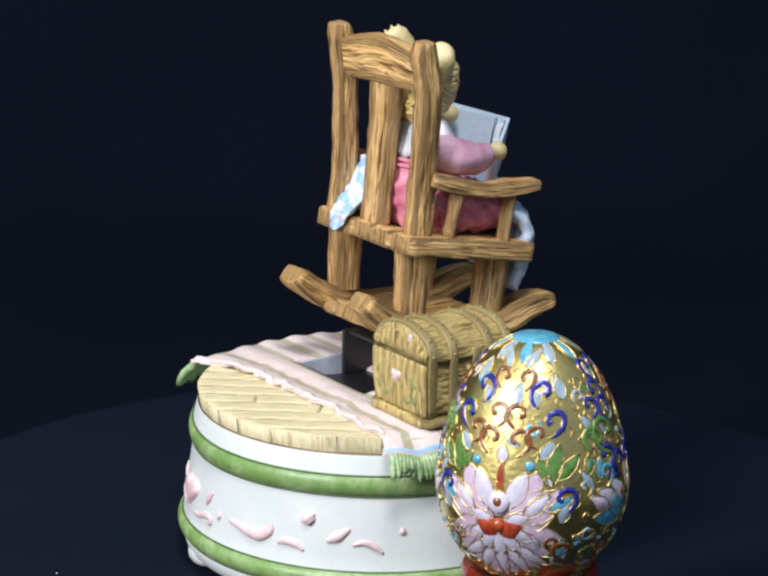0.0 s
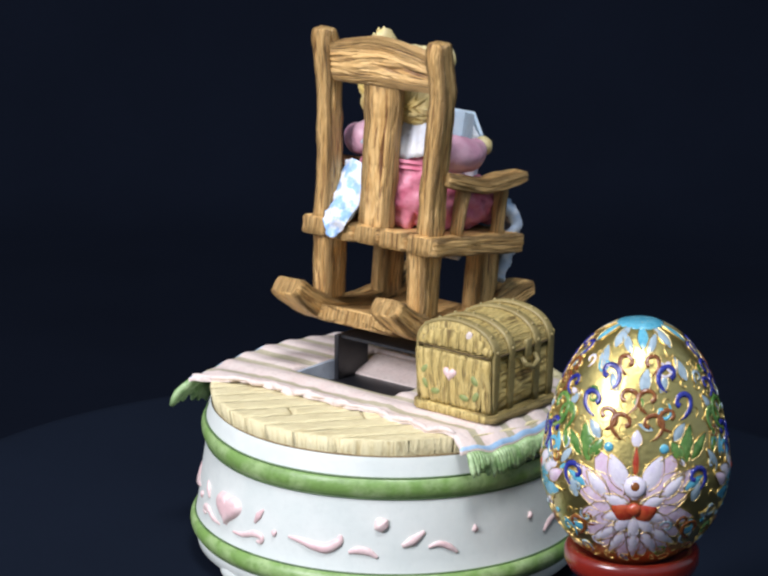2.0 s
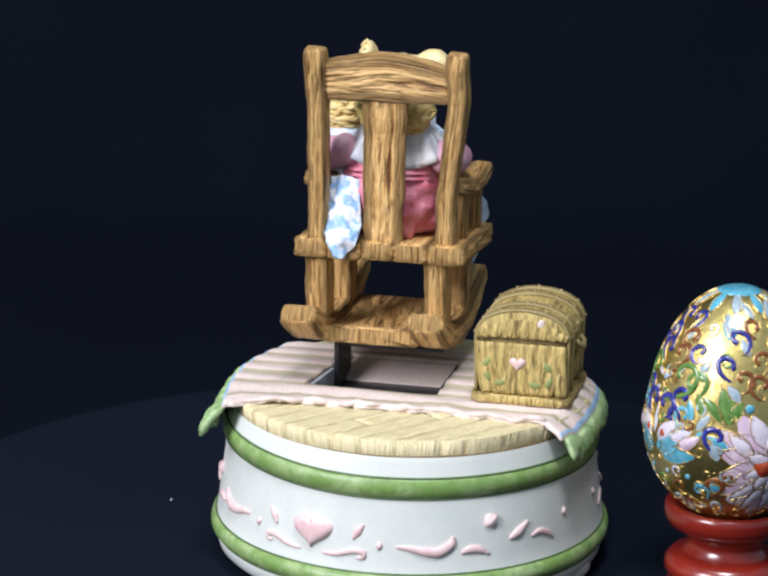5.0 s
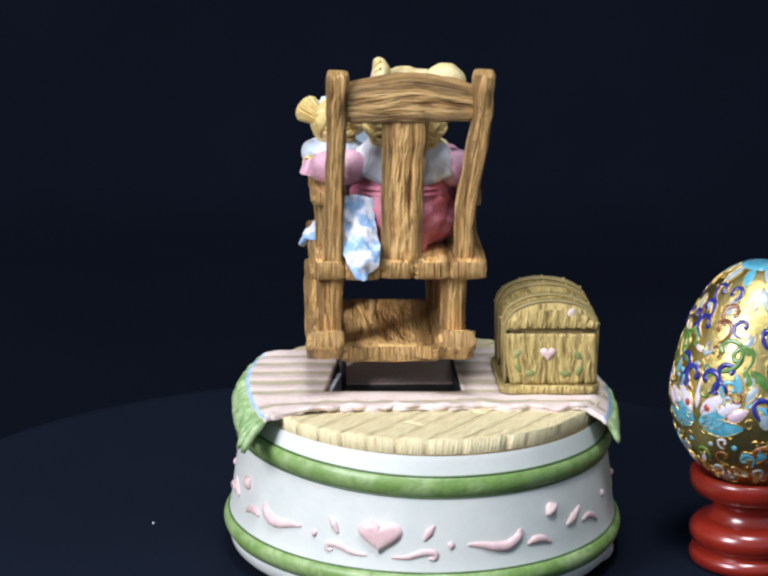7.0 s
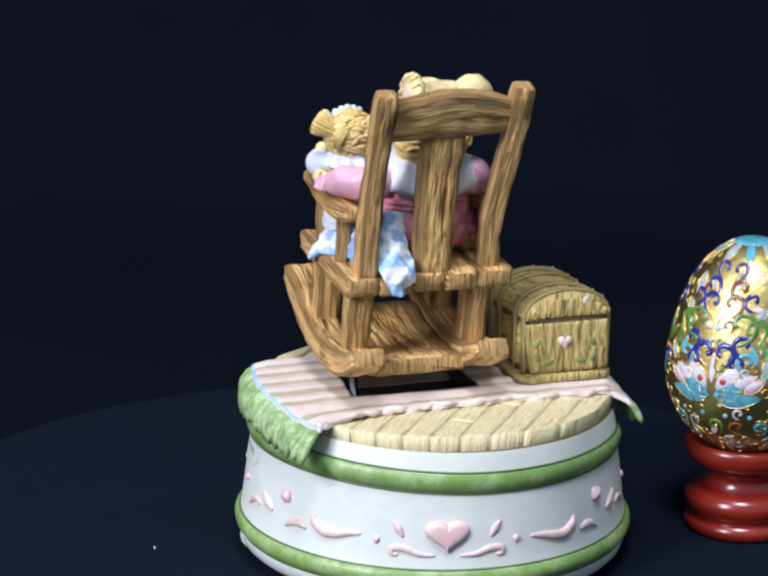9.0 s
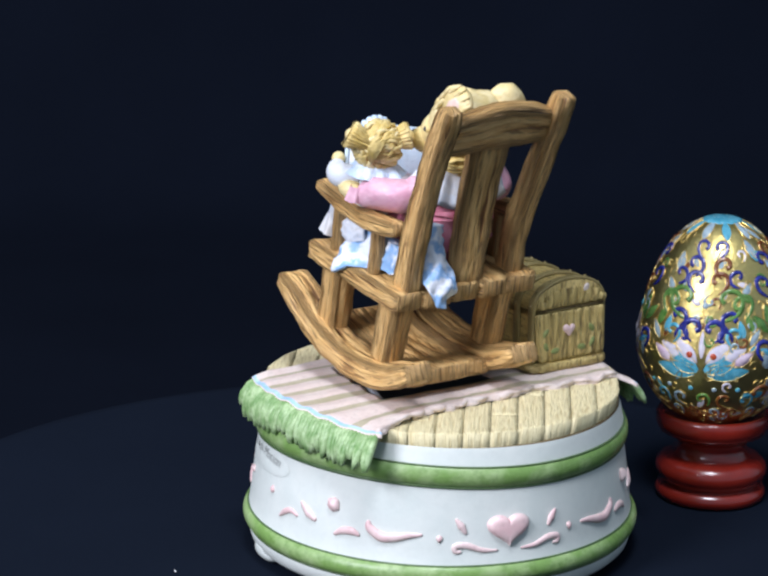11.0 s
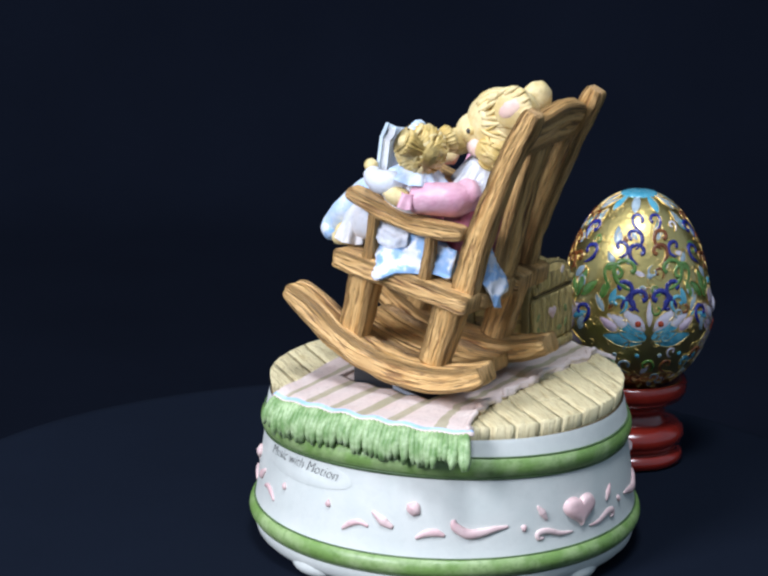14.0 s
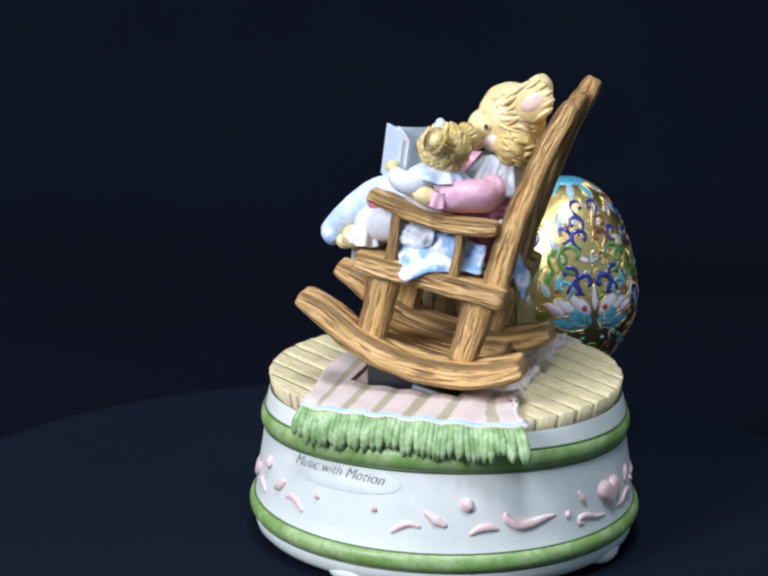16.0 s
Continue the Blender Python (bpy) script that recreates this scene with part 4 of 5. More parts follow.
def build_mother(chair):
    mats = [FUR_PALE, DRESS, SLEEVE, CLOTH_WHITE, FUR_PINK, INK, FUR]
    bm = bmesh.new()
    # dress: bodice, lap and gathered skirt
    blob(bm, up((-8, -2.5, 55)), (13.5, 8.6, 14), 1, (0, 0, 0), 0.2, 0.3, 40, 26)
    blob(bm, up((-6, 9, 49)), (16.5, 16.5, 8.5), 1, (0, 0, 0), 0.2, 0.32, 44, 26)
    blob(bm, up((4, 12, 50.5)), (7.2, 14, 7.5), 1, (0, 0, 8), 0.24, 0.4, 40, 26)
    for k, z in enumerate((59.6, 61.2)):
        ruffle(bm, (-8, -2.5), 12.6, 8.4, z, 1.0, 5, 1, 1.05, 0.3)
    # head, muzzle, cheek, eyes
    head = (-7.0, -2.6, 83.6)
    face = (-0.5, 0.84, -0.25)
    blob(bm, up(head), (9.0, 9.4, 9.4), 0, (0, 0, 0), 0.05, 0.3, 30, 20, 0.02)
    blob(bm, up((-9.4, 3.0, 80.2)), (6.2, 5.6, 5.8), 0, (0, 0, 25), 0.05, 0.3)
    blob(bm, up((-12.2, 6.0, 77.3)), (4.4, 4.2, 3.9), 6, (0, 0, 25), 0.07, 0.4)
    blob(bm, up((-13.4, 9.4, 78.2)), (1.7, 1.4, 1.2), 5, (0, 0, 25), 0.05, 0.3, 12, 8)
    blob(bm, up((-13.4, -0.6, 77.4)), (2.6, 3.6, 3.0), 4, (0, 0, 0), 0.05, 0.3)
    for x, y, z in ((-15.1, 1.6, 81.7), (-6.4, 7.2, 82.2)):
        blob(bm, up((x, y, z)), (1.0, 1.2, 1.2), 6, (0, 0, 0), 0, 1, 12, 8)
        blob(bm, up((x - 0.45, y + 0.25, z)), (0.75, 0.85, 0.8), 5, (0, 0, 0), 0, 1, 12, 8)
    # one ear is cupped towards the side, the other is seen from behind
    blob(bm, up((-13.8, -9.4, 91.0)), (2.7, 5.6, 6.2), 0, (38, 0, 0), 0.1, 0.35, 28, 20, 0.03)
    blob(bm, up((-15.8, -9.7, 91.1)), (0.95, 2.3, 3.8), 4, (41, 0, 0), 0.12, 0.4, 18, 12)
    blob(bm, up((4.0, -7.0, 90.0)), (5.6, 4.0, 5.4), 0, (0, 0, -12), 0.1, 0.35, 28, 18, 0.02)
    blob(bm, up((-5.0, -6.0, 88.4)), (10.0, 6.2, 5.0), 0, (0, 0, 10), 0.1, 0.4, 26, 16, 0.03)
    blob(bm, up((-6.8, -5.5, 77.4)), (11.2, 7.0, 7.2), 6, (0, 0, 0), 0.08, 0.3, 28, 16, 0.04)
    for k in range(9):
        t = math.radians(-20 + 27 * k)
        q = Vector((-15.2, -9.4 + 4.9 * math.cos(t), 91.0 + 5.4 * math.sin(t)))
        tube(bm, [up(q + Vector((0.6, 3.2, -3.6))), up(q + Vector((-0.2, 1.6, -1.6))), up(q), up(q + Vector((0.9, -1.2, 1.0)))], [0.3, 0.7, 0.75, 0.3], 8, 0)
    locks(bm, (-6.8, -5.5, 77.4), (11.2, 7.0, 7.3), (-0.2, 0.95, 0.1), 90, 8.0, 0.5, 6, 8)
    locks(bm, head, (9.0, 9.4, 9.4), face, 230, 9.0, 0.55, 0, 3, 0.42)
    locks(bm, head, (9.0, 9.4, 9.4), face, 90, 8.0, 0.42, 6, 4, 0.42)
    # white gathered collar, longer behind, two layers with a closed hem
    layers = []
    for inset in (0.0, 0.9):
        grid = []
        for k in range(8):
            s = k / 7
            row = []
            for i in range(120):
                a = 2 * math.pi * i / 120
                back = max(0.0, -math.sin(a))
                w = (1.3 * math.sin(7 * a + 1.1 * math.sin(3 * a)) + 0.5 * math.sin(19 * a + 2.0)) * s
                rx, ry = 8.4 + 6.6 * s ** 0.7 - inset, 5.4 + 3.4 * s ** 0.8 - inset
                z = 74.2 - (8.2 + 4.2 * back) * s + 0.5 * w
                row.append(bm.verts.new(Vector(up((-6.6 + (rx + w) * math.cos(a), -2.6 + (ry + 0.8 * w) * math.sin(a), z))) * MM))
            grid.append(row)
        layers.append(grid)
        for a, b in zip(grid, grid[1:]):
            for i in range(120):
                bm.faces.new((a[i], a[(i + 1) % 120], b[(i + 1) % 120], b[i])).material_index = 3
    for a, b in ((layers[0][-1], layers[1][-1]), (layers[0][0], layers[1][0])):
        for i in range(120):
            bm.faces.new((a[i], a[(i + 1) % 120], b[(i + 1) % 120], b[i])).material_index = 3
    blob(bm, up((-6.6, -2.6, 68.5)), (12.2, 6.6, 5.0), 3, (0, 0, 0), 0.1, 0.35, 26, 12)
    # arms: puffed sleeves, white cuffs, paws
    sleeve(bm, [(-18, -4.5, 65), (-24, -2.0, 64.8), (-28.2, 3.0, 63.8), (-30.6, 8.4, 62.6)], [3.6, 4.7, 4.5, 3.4], 2, 1.1, 1.0)
    blob(bm, up((-21.6, -3.6, 65.6)), (4.8, 4.4, 4.6), 2, (0, 0, 0), 0.12, 0.35)
    ruffle(bm, (-31, 8.4), 3.4, 2.4, 65.2, 4.2, 7, 2, 1.3, 0.5)
    blob(bm, up((-32.0, 12.0, 63.0)), (2.9, 3.6, 2.7), 0, (0, 0, 15), 0.1, 0.5)
    for k in range(3):
        blob(bm, up((-33.2 + 1.2 * k, 14.2 + 0.4 * k, 63.2 - 0.5 * k)), (0.95, 1.8, 0.95), 0, (0, 0, 15), 0, 1, 10, 8)
    sleeve(bm, [(4, -5, 66), (7.6, -1.0, 64.6), (8.2, 6, 64.2), (6.0, 13.0, 65.4)], [3.8, 5.2, 5.0, 3.6], 2, 1.1, 2.0)
    blob(bm, up((4.6, 18.2, 66.7)), (2.8, 3.2, 2.8), 0, (0, 0, 30), 0.1, 0.5)
    for k in range(3):
        blob(bm, up((3.0, 19.6, 65.2 + 1.5 * k)), (1.7, 1.0, 0.85), 0, (0, 0, 20), 0, 1, 10, 8)
    part("bear_figure", bm, mats, chair, "yellow mother bear figure in a rose dress with a white collar")


def build_child(chair):
    mats = [FUR, CLOTH_WHITE, CLOTH_BLUE, FUR_PALE, DRESS, QUILT, FUR_PINK]
    bm = bmesh.new()
    head = (-25.2, 10.4, 75.6)
    face = (0.92, 0.36, -0.15)
    blob(bm, up(head), (6.4, 6.4, 6.4), 0, (0, 0, 0), 0.06, 0.3, 26, 16, 0.04)
    locks(bm, head, (6.7, 6.7, 6.7), face, 230, 5.0, 0.6, 0, 11)
    locks(bm, head, (6.9, 6.9, 6.9), face, 100, 4.4, 0.5, 3, 12)
    trumpet(bm, (-27.4, 6.4, 75.4), (-34.4, 12.0, 79.6), (4.6, 2.5, 2.7, 3.6, 3.8), 0, 3, 33)
    trumpet(bm, head, (-17.6, 5.6, 79.2), (4.6, 3.4, 2.7, 3.5, 3.8), 0, 3, 34)
    blob(bm, up((-20.0, 16.4, 73.6)), (3.6, 3.4, 3.0), 3, (0, 0, -40), 0.05, 0.3)
    # blue hair ribbon
    for k in range(6):
        a = math.radians(-42 + 15 * k)
        blob(bm, up((-25.4 + 6.9 * math.sin(a), 12.0 + 0.3 * k, 75.4 + 6.9 * math.cos(a))), (1.3, 1.3, 1.0), 2, (0, 20 * k, 0), 0.1, 0.5, 12, 8)
    # white blouse with a blue collar
    blob(bm, up((-23.5, 12.5, 62.5)), (7.2, 8.0, 8.6), 1, (0, 0, 0), 0.1, 0.25)
    ruffle(bm, (-25, 10.6), 5.4, 5.4, 70.6, 3.2, 9, 2, 1.5, 0.8)
    blob(bm, up((-25, 10.8, 68.4)), (6.8, 6.8, 2.6), 2, (0, 0, 0), 0.12, 0.4)
    sleeve(bm, [(-28, 12.4, 66.4), (-31.2, 16.0, 65.4), (-31.6, 19.8, 65.4), (-29.8, 22.6, 67)], [2.7, 3.1, 3.0, 2.1], 1, 0.9, 4.0)
    blob(bm, up((-29.0, 23.4, 68.2)), (1.9, 1.9, 2.0), 3, (0, 0, 0), 0.1, 0.5)
    # lap robe, legs and one blue slipper
    sleeve(bm, [(-20, 16, 59), (-17.5, 26.5, 57.2), (-15.8, 34.0, 51.6), (-15.0, 40.0, 44.8), (-14.6, 42.4, 40.8)], [6.2, 5.5, 4.6, 3.9, 3.2], 2, 0.8, 6.0)
    blob(bm, up((-15.4, 41.4, 41.8)), (3.6, 2.9, 3.6), 5, (-40, 0, 0), 0.08, 0.4)
    sleeve(bm, [(-22, 18, 53), (-22, 26, 50), (-21, 31, 46.5)], [6.0, 5.6, 4.2], 1, 1.0, 8.0)
    ruffle(bm, (-21.5, 29.5), 4.8, 3.6, 49.5, 6.0, 8, 1, 1.35, 0.9)
    blob(bm, up((-19.6, 33.8, 43.4)), (3.6, 3.6, 3.4), 3, (0, 0, 0), 0.1, 0.3)
    blob(bm, up((-18.0, 36.4, 41.0)), (2.6, 2.6, 2.2), 3, (0, 0, 0), 0.1, 0.3)
    blob(bm, up((-21.8, 27.5, 55.0)), (3.4, 4.0, 2.4), 4, (25, 0, 0), 0.15, 0.4)
    # the gown's front falls over the seat's edge
    drape(bm, [[(12.5, 19, 51), (7, 22, 54), (0, 23, 53), (-6, 23, 53)],
               [(13.2, 26, 47), (8, 29.0, 48), (1, 28.0, 49), (-6, 29.0, 49)],
               [(12.4, 27.6, 41), (8.5, 31.4, 40), (2, 29.8, 41), (-5, 31.2, 41)],
               [(10.0, 28.6, 35), (7.6, 31.0, 34), (2.5, 29.2, 34), (-4, 30.8, 36)],
               [(8.8, 28.2, 28.6), (6.0, 29.8, 27.4), (2.6, 28.8, 29.4), (-2, 30.2, 31)]], 2, 3.4)
    sleeve(bm, [(4, 18, 50), (4, 24, 49), (4, 27, 45)], [6.5, 5.0, 3.0], 4, 0.9, 9.0)
    sleeve(bm, [(-10, 24, 50), (-11, 30.6, 46), (-11, 31.8, 38), (-11.6, 31.0, 31)], [7.0, 5.4, 4.2, 3.2], 1, 1.0, 10.0)
    part("cub_figure", bm, mats, chair, "small yellow bear cub figure in a white blouse")


def build_quilt(chair):
    bm = bmesh.new()
    drape(bm, [[(-23.6, -7.5, 58), (-19.8, -8.6, 58.5), (-15.6, -8.6, 57.6)],
               [(-23.8, -9.0, 51), (-19.8, -11.2, 51.5), (-15.4, -9.6, 50)],
               [(-24.0, -11.6, 45), (-19.5, -14.8, 45.5), (-14.2, -12.4, 45)],
               [(-22.6, -15.2, 41), (-18.4, -16.9, 41.5), (-14.2, -15.6, 42)],
               [(-20.0, -15.9, 37.6), (-18.0, -16.8, 36.4), (-16.4, -16.0, 38.2)]], 0, 1.4)
    drape(bm, [[(-25.5, 18, 50), (-26, 13, 52), (-26, 7, 51.5), (-25.8, 0, 51), (-25.5, -6, 51)],
               [(-27.2, 17.5, 46.5), (-28.5, 13, 47), (-28, 7, 46.5), (-27, 0, 46.5), (-26.8, -6, 46)],
               [(-28.6, 17, 43.6), (-32.6, 13, 43.8), (-31.5, 7, 43.6), (-27.6, 0, 43.6), (-27.2, -6, 43.4)],
               [(-30.5, 16.5, 41.4), (-34.4, 13.2, 38.4), (-33.4, 8, 41.6), (-28.2, 1, 42.8), (-27.6, -5, 42.6)]], 0, 1.1)
    blob(bm, up((-24.5, 6, 47)), (3.0, 13, 5.0), 0, (0, 0, 0), 0.25, 0.3)
    drape(bm, [[(-26, 18.5, 52.8), (-26.6, 14, 53.2), (-26.2, 9, 52.4)],
               [(-28.2, 18.8, 50.8), (-29.2, 14, 49.8), (-28.4, 8.6, 50.6)],
               [(-28.6, 18.4, 48.4), (-29.8, 14.2, 46.8), (-28.8, 9, 48.4)]], 1, 0.8)
    part("quilt", bm, [QUILT, CLOTH_WHITE], chair, "crumpled blue and white patchwork quilt")


def build_book(chair):
    spine = Vector((-9.8, 31.0, 0))
    for end, z0 in ((Vector((-27.2, 22.2, 0)), 1.0), (Vector((1.6, 20.8, 0)), -5.6)):
        d = (end - spine)
        ln = d.length
        d = d.normalized()
        nrm = Vector((d.y, -d.x, 0))
        if nrm.y > 0:
            nrm = -nrm
        for name, off, thick, zlo, zhi, mat, inset in (("book_cover", 0.0, 0.9, 61.0, 75.4, BOOK_BLUE, 0.0), ("page_block", -1.5, 1.9, 61.8, 74.6, PAGE, 0.7)):
            bm = bmesh.new()
            uvs = []
            for s in np.linspace(0, 1, 9):
                bow = 0.5 * math.sin(s * math.pi) if name == "page_block" else 0.0
                p = spine + d * (s * (ln - inset)) - nrm * (off - bow)
                uvs.append(p)
            rows = []
            for p in uvs:
                rows.append([bm.verts.new(Vector((q.x, q.y + (z - 66) * 0.03, z + H0 + z0 * (p - spine).length / ln)) * MM) for q, z in ((p - nrm * thick / 2, zlo), (p - nrm * thick / 2, zhi), (p + nrm * thick / 2, zhi), (p + nrm * thick / 2, zlo))])
            for a, b in zip(rows, rows[1:]):
                for i in range(4):
                    bm.faces.new((a[i], a[(i + 1) % 4], b[(i + 1) % 4], b[i]))
            bm.faces.new(rows[0])
            bm.faces.new(rows[-1])
            part(name, bm, mat, chair, "pale blue storybook cover" if name == "book_cover" else "white storybook pages", False)
        bm = bmesh.new()
        r = []
        for s in np.linspace(0.02, 0.99, 9):
            p = spine + d * (s * ln) + nrm * (2.75 + 0.5 * math.sin(s * math.pi))
            r.append([bm.verts.new(Vector((p.x, p.y + (z - 66) * 0.03, z + H0)) * MM) for z in (61.4, 75.2)])
        for a, b in zip(r, r[1:]):
            bm.faces.new((a[0], a[1], b[1], b[0]))
        part("picture_page", bm, BOOK_BLUE, chair, "plain pale blue picture page", False)


def build_figures(chair):
    build_mother(chair)
    build_child(chair)
    build_book(chair)
    build_quilt(chair)


# ---- the enamelled egg ----
def face_point(face, u, z, out):
    return egg_point(face + math.degrees(u / max(6.0, egg_radius(z))), z, out)


def spline(pts, per=6):
    n = len(pts) - 1
    res = []
    for k in range(n * per + 1):
        x = k / per
        i = min(int(x), n - 1)
        f = x - i
        p = [pts[max(i - 1, 0)], pts[i], pts[i + 1], pts[min(i + 2, n)]]
        res.append(tuple(0.5 * (2 * p[1][c] + (p[2][c] - p[0][c]) * f + (2 * p[0][c] - 5 * p[1][c] + 4 * p[2][c] - p[3][c]) * f * f + (3 * p[1][c] - p[0][c] - 3 * p[2][c] + p[3][c]) * f ** 3) for c in (0, 1)))
    return res


def hook(u, z, size, flip=1, lean=0.0):
    """A scroll: a tapering stem that curls over into a ball, in face coordinates."""
    pts = [(0.1, -1.1), (0.55, -0.75), (0.95, -0.1), (0.8, 0.65), (0.15, 0.95), (-0.45, 0.7), (-0.55, 0.2), (-0.2, 0.0)]
    c, s = math.cos(math.radians(lean)), math.sin(math.radians(lean))
    return [(u + size * (c * flip * a - s * b), z + size * (s * flip * a + c * b)) for a, b in pts]


def ribbon(bm, face, pts, radii, squash=0.5, lift=0.1):
    dense = spline(pts, 4)
    n = len(dense)
    rr = [float(np.interp(k / (n - 1), np.linspace(0, 1, len(radii)), radii)) for k in range(n)]
    pn = [face_point(face, u, z, lift) for u, z in dense]
    tube(bm, [p for p, _ in pn], rr, 6, 0, ([q for _, q in pn], squash))


def petal(bm, face, u, z, length, width, angle, lift=0.28):
    """An almond-shaped enamel cell, slightly domed."""
    c, s = math.cos(math.radians(angle)), math.sin(math.radians(angle))
    rows = []
    N, M = 8, 6
    for i in range(N + 1):
        t = i / N
        w = width * math.sin(math.pi * (0.06 + 0.88 * t) ** 0.85)
        row = []
        for j in range(M + 1):
            v = -1 + 2 * j / M
            a, b = t * length, v * w
            dome = lift * (1 - v * v) * math.sin(math.pi * min(1, max(0, t)) * 0.96 + 0.06) + 0.05
            row.append(bm.verts.new(face_point(face, u + c * a - s * b, z + s * a + c * b, dome)[0] * MM))
        rows.append(row)
    for a, b in zip(rows, rows[1:]):
        for j in range(M):
            bm.faces.new((a[j], a[j + 1], b[j + 1], b[j]))
    edge = [(u + c * t * length - s * v * width * math.sin(math.pi * (0.06 + 0.88 * t) ** 0.85), z + s * t * length + c * v * width * math.sin(math.pi * (0.06 + 0.88 * t) ** 0.85)) for v, ts in ((1, np.linspace(0, 1, 7)), (-1, np.linspace(1, 0, 7))) for t in ts]
    return edge


def build_egg():
    egg = new("egg")
    tagged(egg, "gilt egg enamelled with lilac and turquoise lotus flowers", "egg")
    bm = bmesh.new()
    prof = [(max(0.3, egg_radius(z)), z) for z in 56.1 - 32.5 * np.cos(np.linspace(0.02, math.pi - 0.02, 70))]
    lathe(bm, prof, 110)
    shell = part("shell", bm, GOLD, egg)
    wires = bmesh.new()

    def cell(name, face, u, z, length, width, angle, material, lift=0.3):
        bm = bmesh.new()
        edge = petal(bm, face, u, z, length, width, angle, lift)
        pn = [face_point(face, a, b, 0.14) for a, b in edge]
        tube(wires, [p for p, _ in pn], 0.16, 5, 0, ([q for _, q in pn], 1.0))
        part(name, bm, material, shell)

    def scroll(face, u, z, size, flip, lean, material, fat=0.62):
        size, fat = size * 1.15, fat * 1.1
        bm = bmesh.new()
        pts = hook(u, z, size, flip, lean)
        ribbon(bm, face, pts, [0.12, fat * 0.8, fat, fat, fat * 0.9, fat * 0.9, fat], 0.5)
        part("scroll", bm, material, shell)
        for k in (-1, 1):
            ribbon(wires, face, [(a + k * fat * 0.95 * (1 if i % 2 else 0.9), b + 0.1 * k) for i, (a, b) in enumerate(pts)], [0.13] * 3, 1.0, 0.12)

    def dot(face, u, z, r, material):
        bm = bmesh.new()
        p, q = face_point(face, u, z, 0.1)
        blob(bm, p, (r, r, 1.35 if material in (E_RED, E_BROWN) and r > 1.5 else r * 0.4), 0, [math.degrees(a) for a in q.to_track_quat("Z", "Y").to_euler()], 0, 1, 12, 8)
        part("dot", bm, material, shell)

    for face in (-112.5, 67.5):
        # lilac lotus with a red heart
        for k, a in enumerate((-170, -148, -124, -102, -80, -56, -32, -10, 14, 38, 142, 166)):
            cell("petal", face, 2.0 * math.cos(math.radians(a)), 45.5 + 2.5 * math.sin(math.radians(a)), 12.2 + 1.6 * (k % 2), 3.3, a, E_PINK, 0.2)
        for a in (-160, -125, -90, -55, -20, 25, 155):
            cell("petal", face, 1.2 * math.cos(math.radians(a)), 45.5 + 1.2 * math.sin(math.radians(a)), 7.4, 2.0, a, E_WHITE, 0.42)
        for s in (-1, 1):
            cell("petal", face, s * 6.5, 47.5, 12.4, 3.4, 90 - s * 50, E_PINK, 0.16)
            cell("petal", face, s * 3.6, 48.8, 13.0, 3.6, 90 - s * 30, E_PINK, 0.2)
            cell("petal", face, s * 2.6, 51.0, 9.4, 2.6, 90 - s * 24, E_WHITE, 0.42)
            cell("petal", face, s * 6.6, 48.6, 8.4, 1.9, 90 - s * 46, E_WHITE, 0.4)
            cell("petal", face, s * 0.2, 43.2, 6.6, 2.9, 90 - s * 58, E_RED, 0.95)
            cell("leaf", face, s * 12.5, 50.5, 7.0, 1.4, 90 - s * 65, E_CYAN)
            cell("leaf", face, s * 11.5, 37.5, 7.0, 1.3, 90 - s * 75, E_CYAN)
            cell("leaf", face, s * 12.5, 57, 9.5, 2.2, 90 - s * 8, E_GREEN)
            cell("leaf", face, s * 14.5, 58, 7.5, 1.8, 90 - s * 42, E_GREEN)
            cell("leaf", face, s * 12.0, 58, 6.0, 1.5, 90 + s * 34, E_GREEN)
            dot(face, s * 7.0, 61.2, 1.25, E_CYAN)
            scroll(face, s * 3.6, 66.5, 2.6, s, 0, E_BROWN)
            scroll(face, s * 2.6, 72.5, 2.3, -s, 0, E_BROWN)
            scroll(face, s * 8.0, 68.0, 2.3, -s, s * 20, E_BROWN)
            scroll(face, s * 11.5, 71.0, 2.5, s, -s * 10, E_BLUE, 0.75)
            scroll(face, s * 7.5, 77.5, 2.4, -s, 0, E_BLUE, 0.75)
            scroll(face, s * 3.0, 80.5, 1.8, s, 0, E_BROWN)
            cell("leaf", face, s * 2.0, 83.0, 4.5, 1.2, 90 - s * 30, E_GREY)
            cell("leaf", face, s * 9.5, 63.0, 5.0, 1.6, 90 - s * 35, E_GREY)
            cell("leaf", face, s * 15.5, 47.0, 6.0, 1.8, 90 - s * 20, E_GREY)
            cell("leaf", face, s * 5.5, 74.5, 4.2, 1.4, 90 - s * 20, E_GREY)
            scroll(face, s * 16.5, 52.5, 2.6, s, 0, E_BLUE, 0.75)
            scroll(face, s * 15.5, 38.5, 2.4, -s, 0, E_BROWN, 0.7)
        cell("petal", face, 0, 48.4, 6.4, 2.7, 90, E_WHITE, 0.8)
        dot(face, 0, 45.8, 1.9, E_RED)
        for a in (-142, -116, -90, -64, -38):
            cell("petal", face, 4.2 * math.cos(math.radians(a)), 42.0 + 2.0 * math.sin(math.radians(a)), 9.6, 1.7, a, E_WHITE, 0.3)
        dot(face, 0, 51.8, 2.9, E_WHITE)
        dot(face, 0, 52.0, 1.9, E_BROWN)
        cell("stamen", face, 0, 54.0, 8.0, 0.9, 90, E_RED)
        cell("bud", face, 0, 61.5, 4.5, 1.5, 90, E_WHITE)
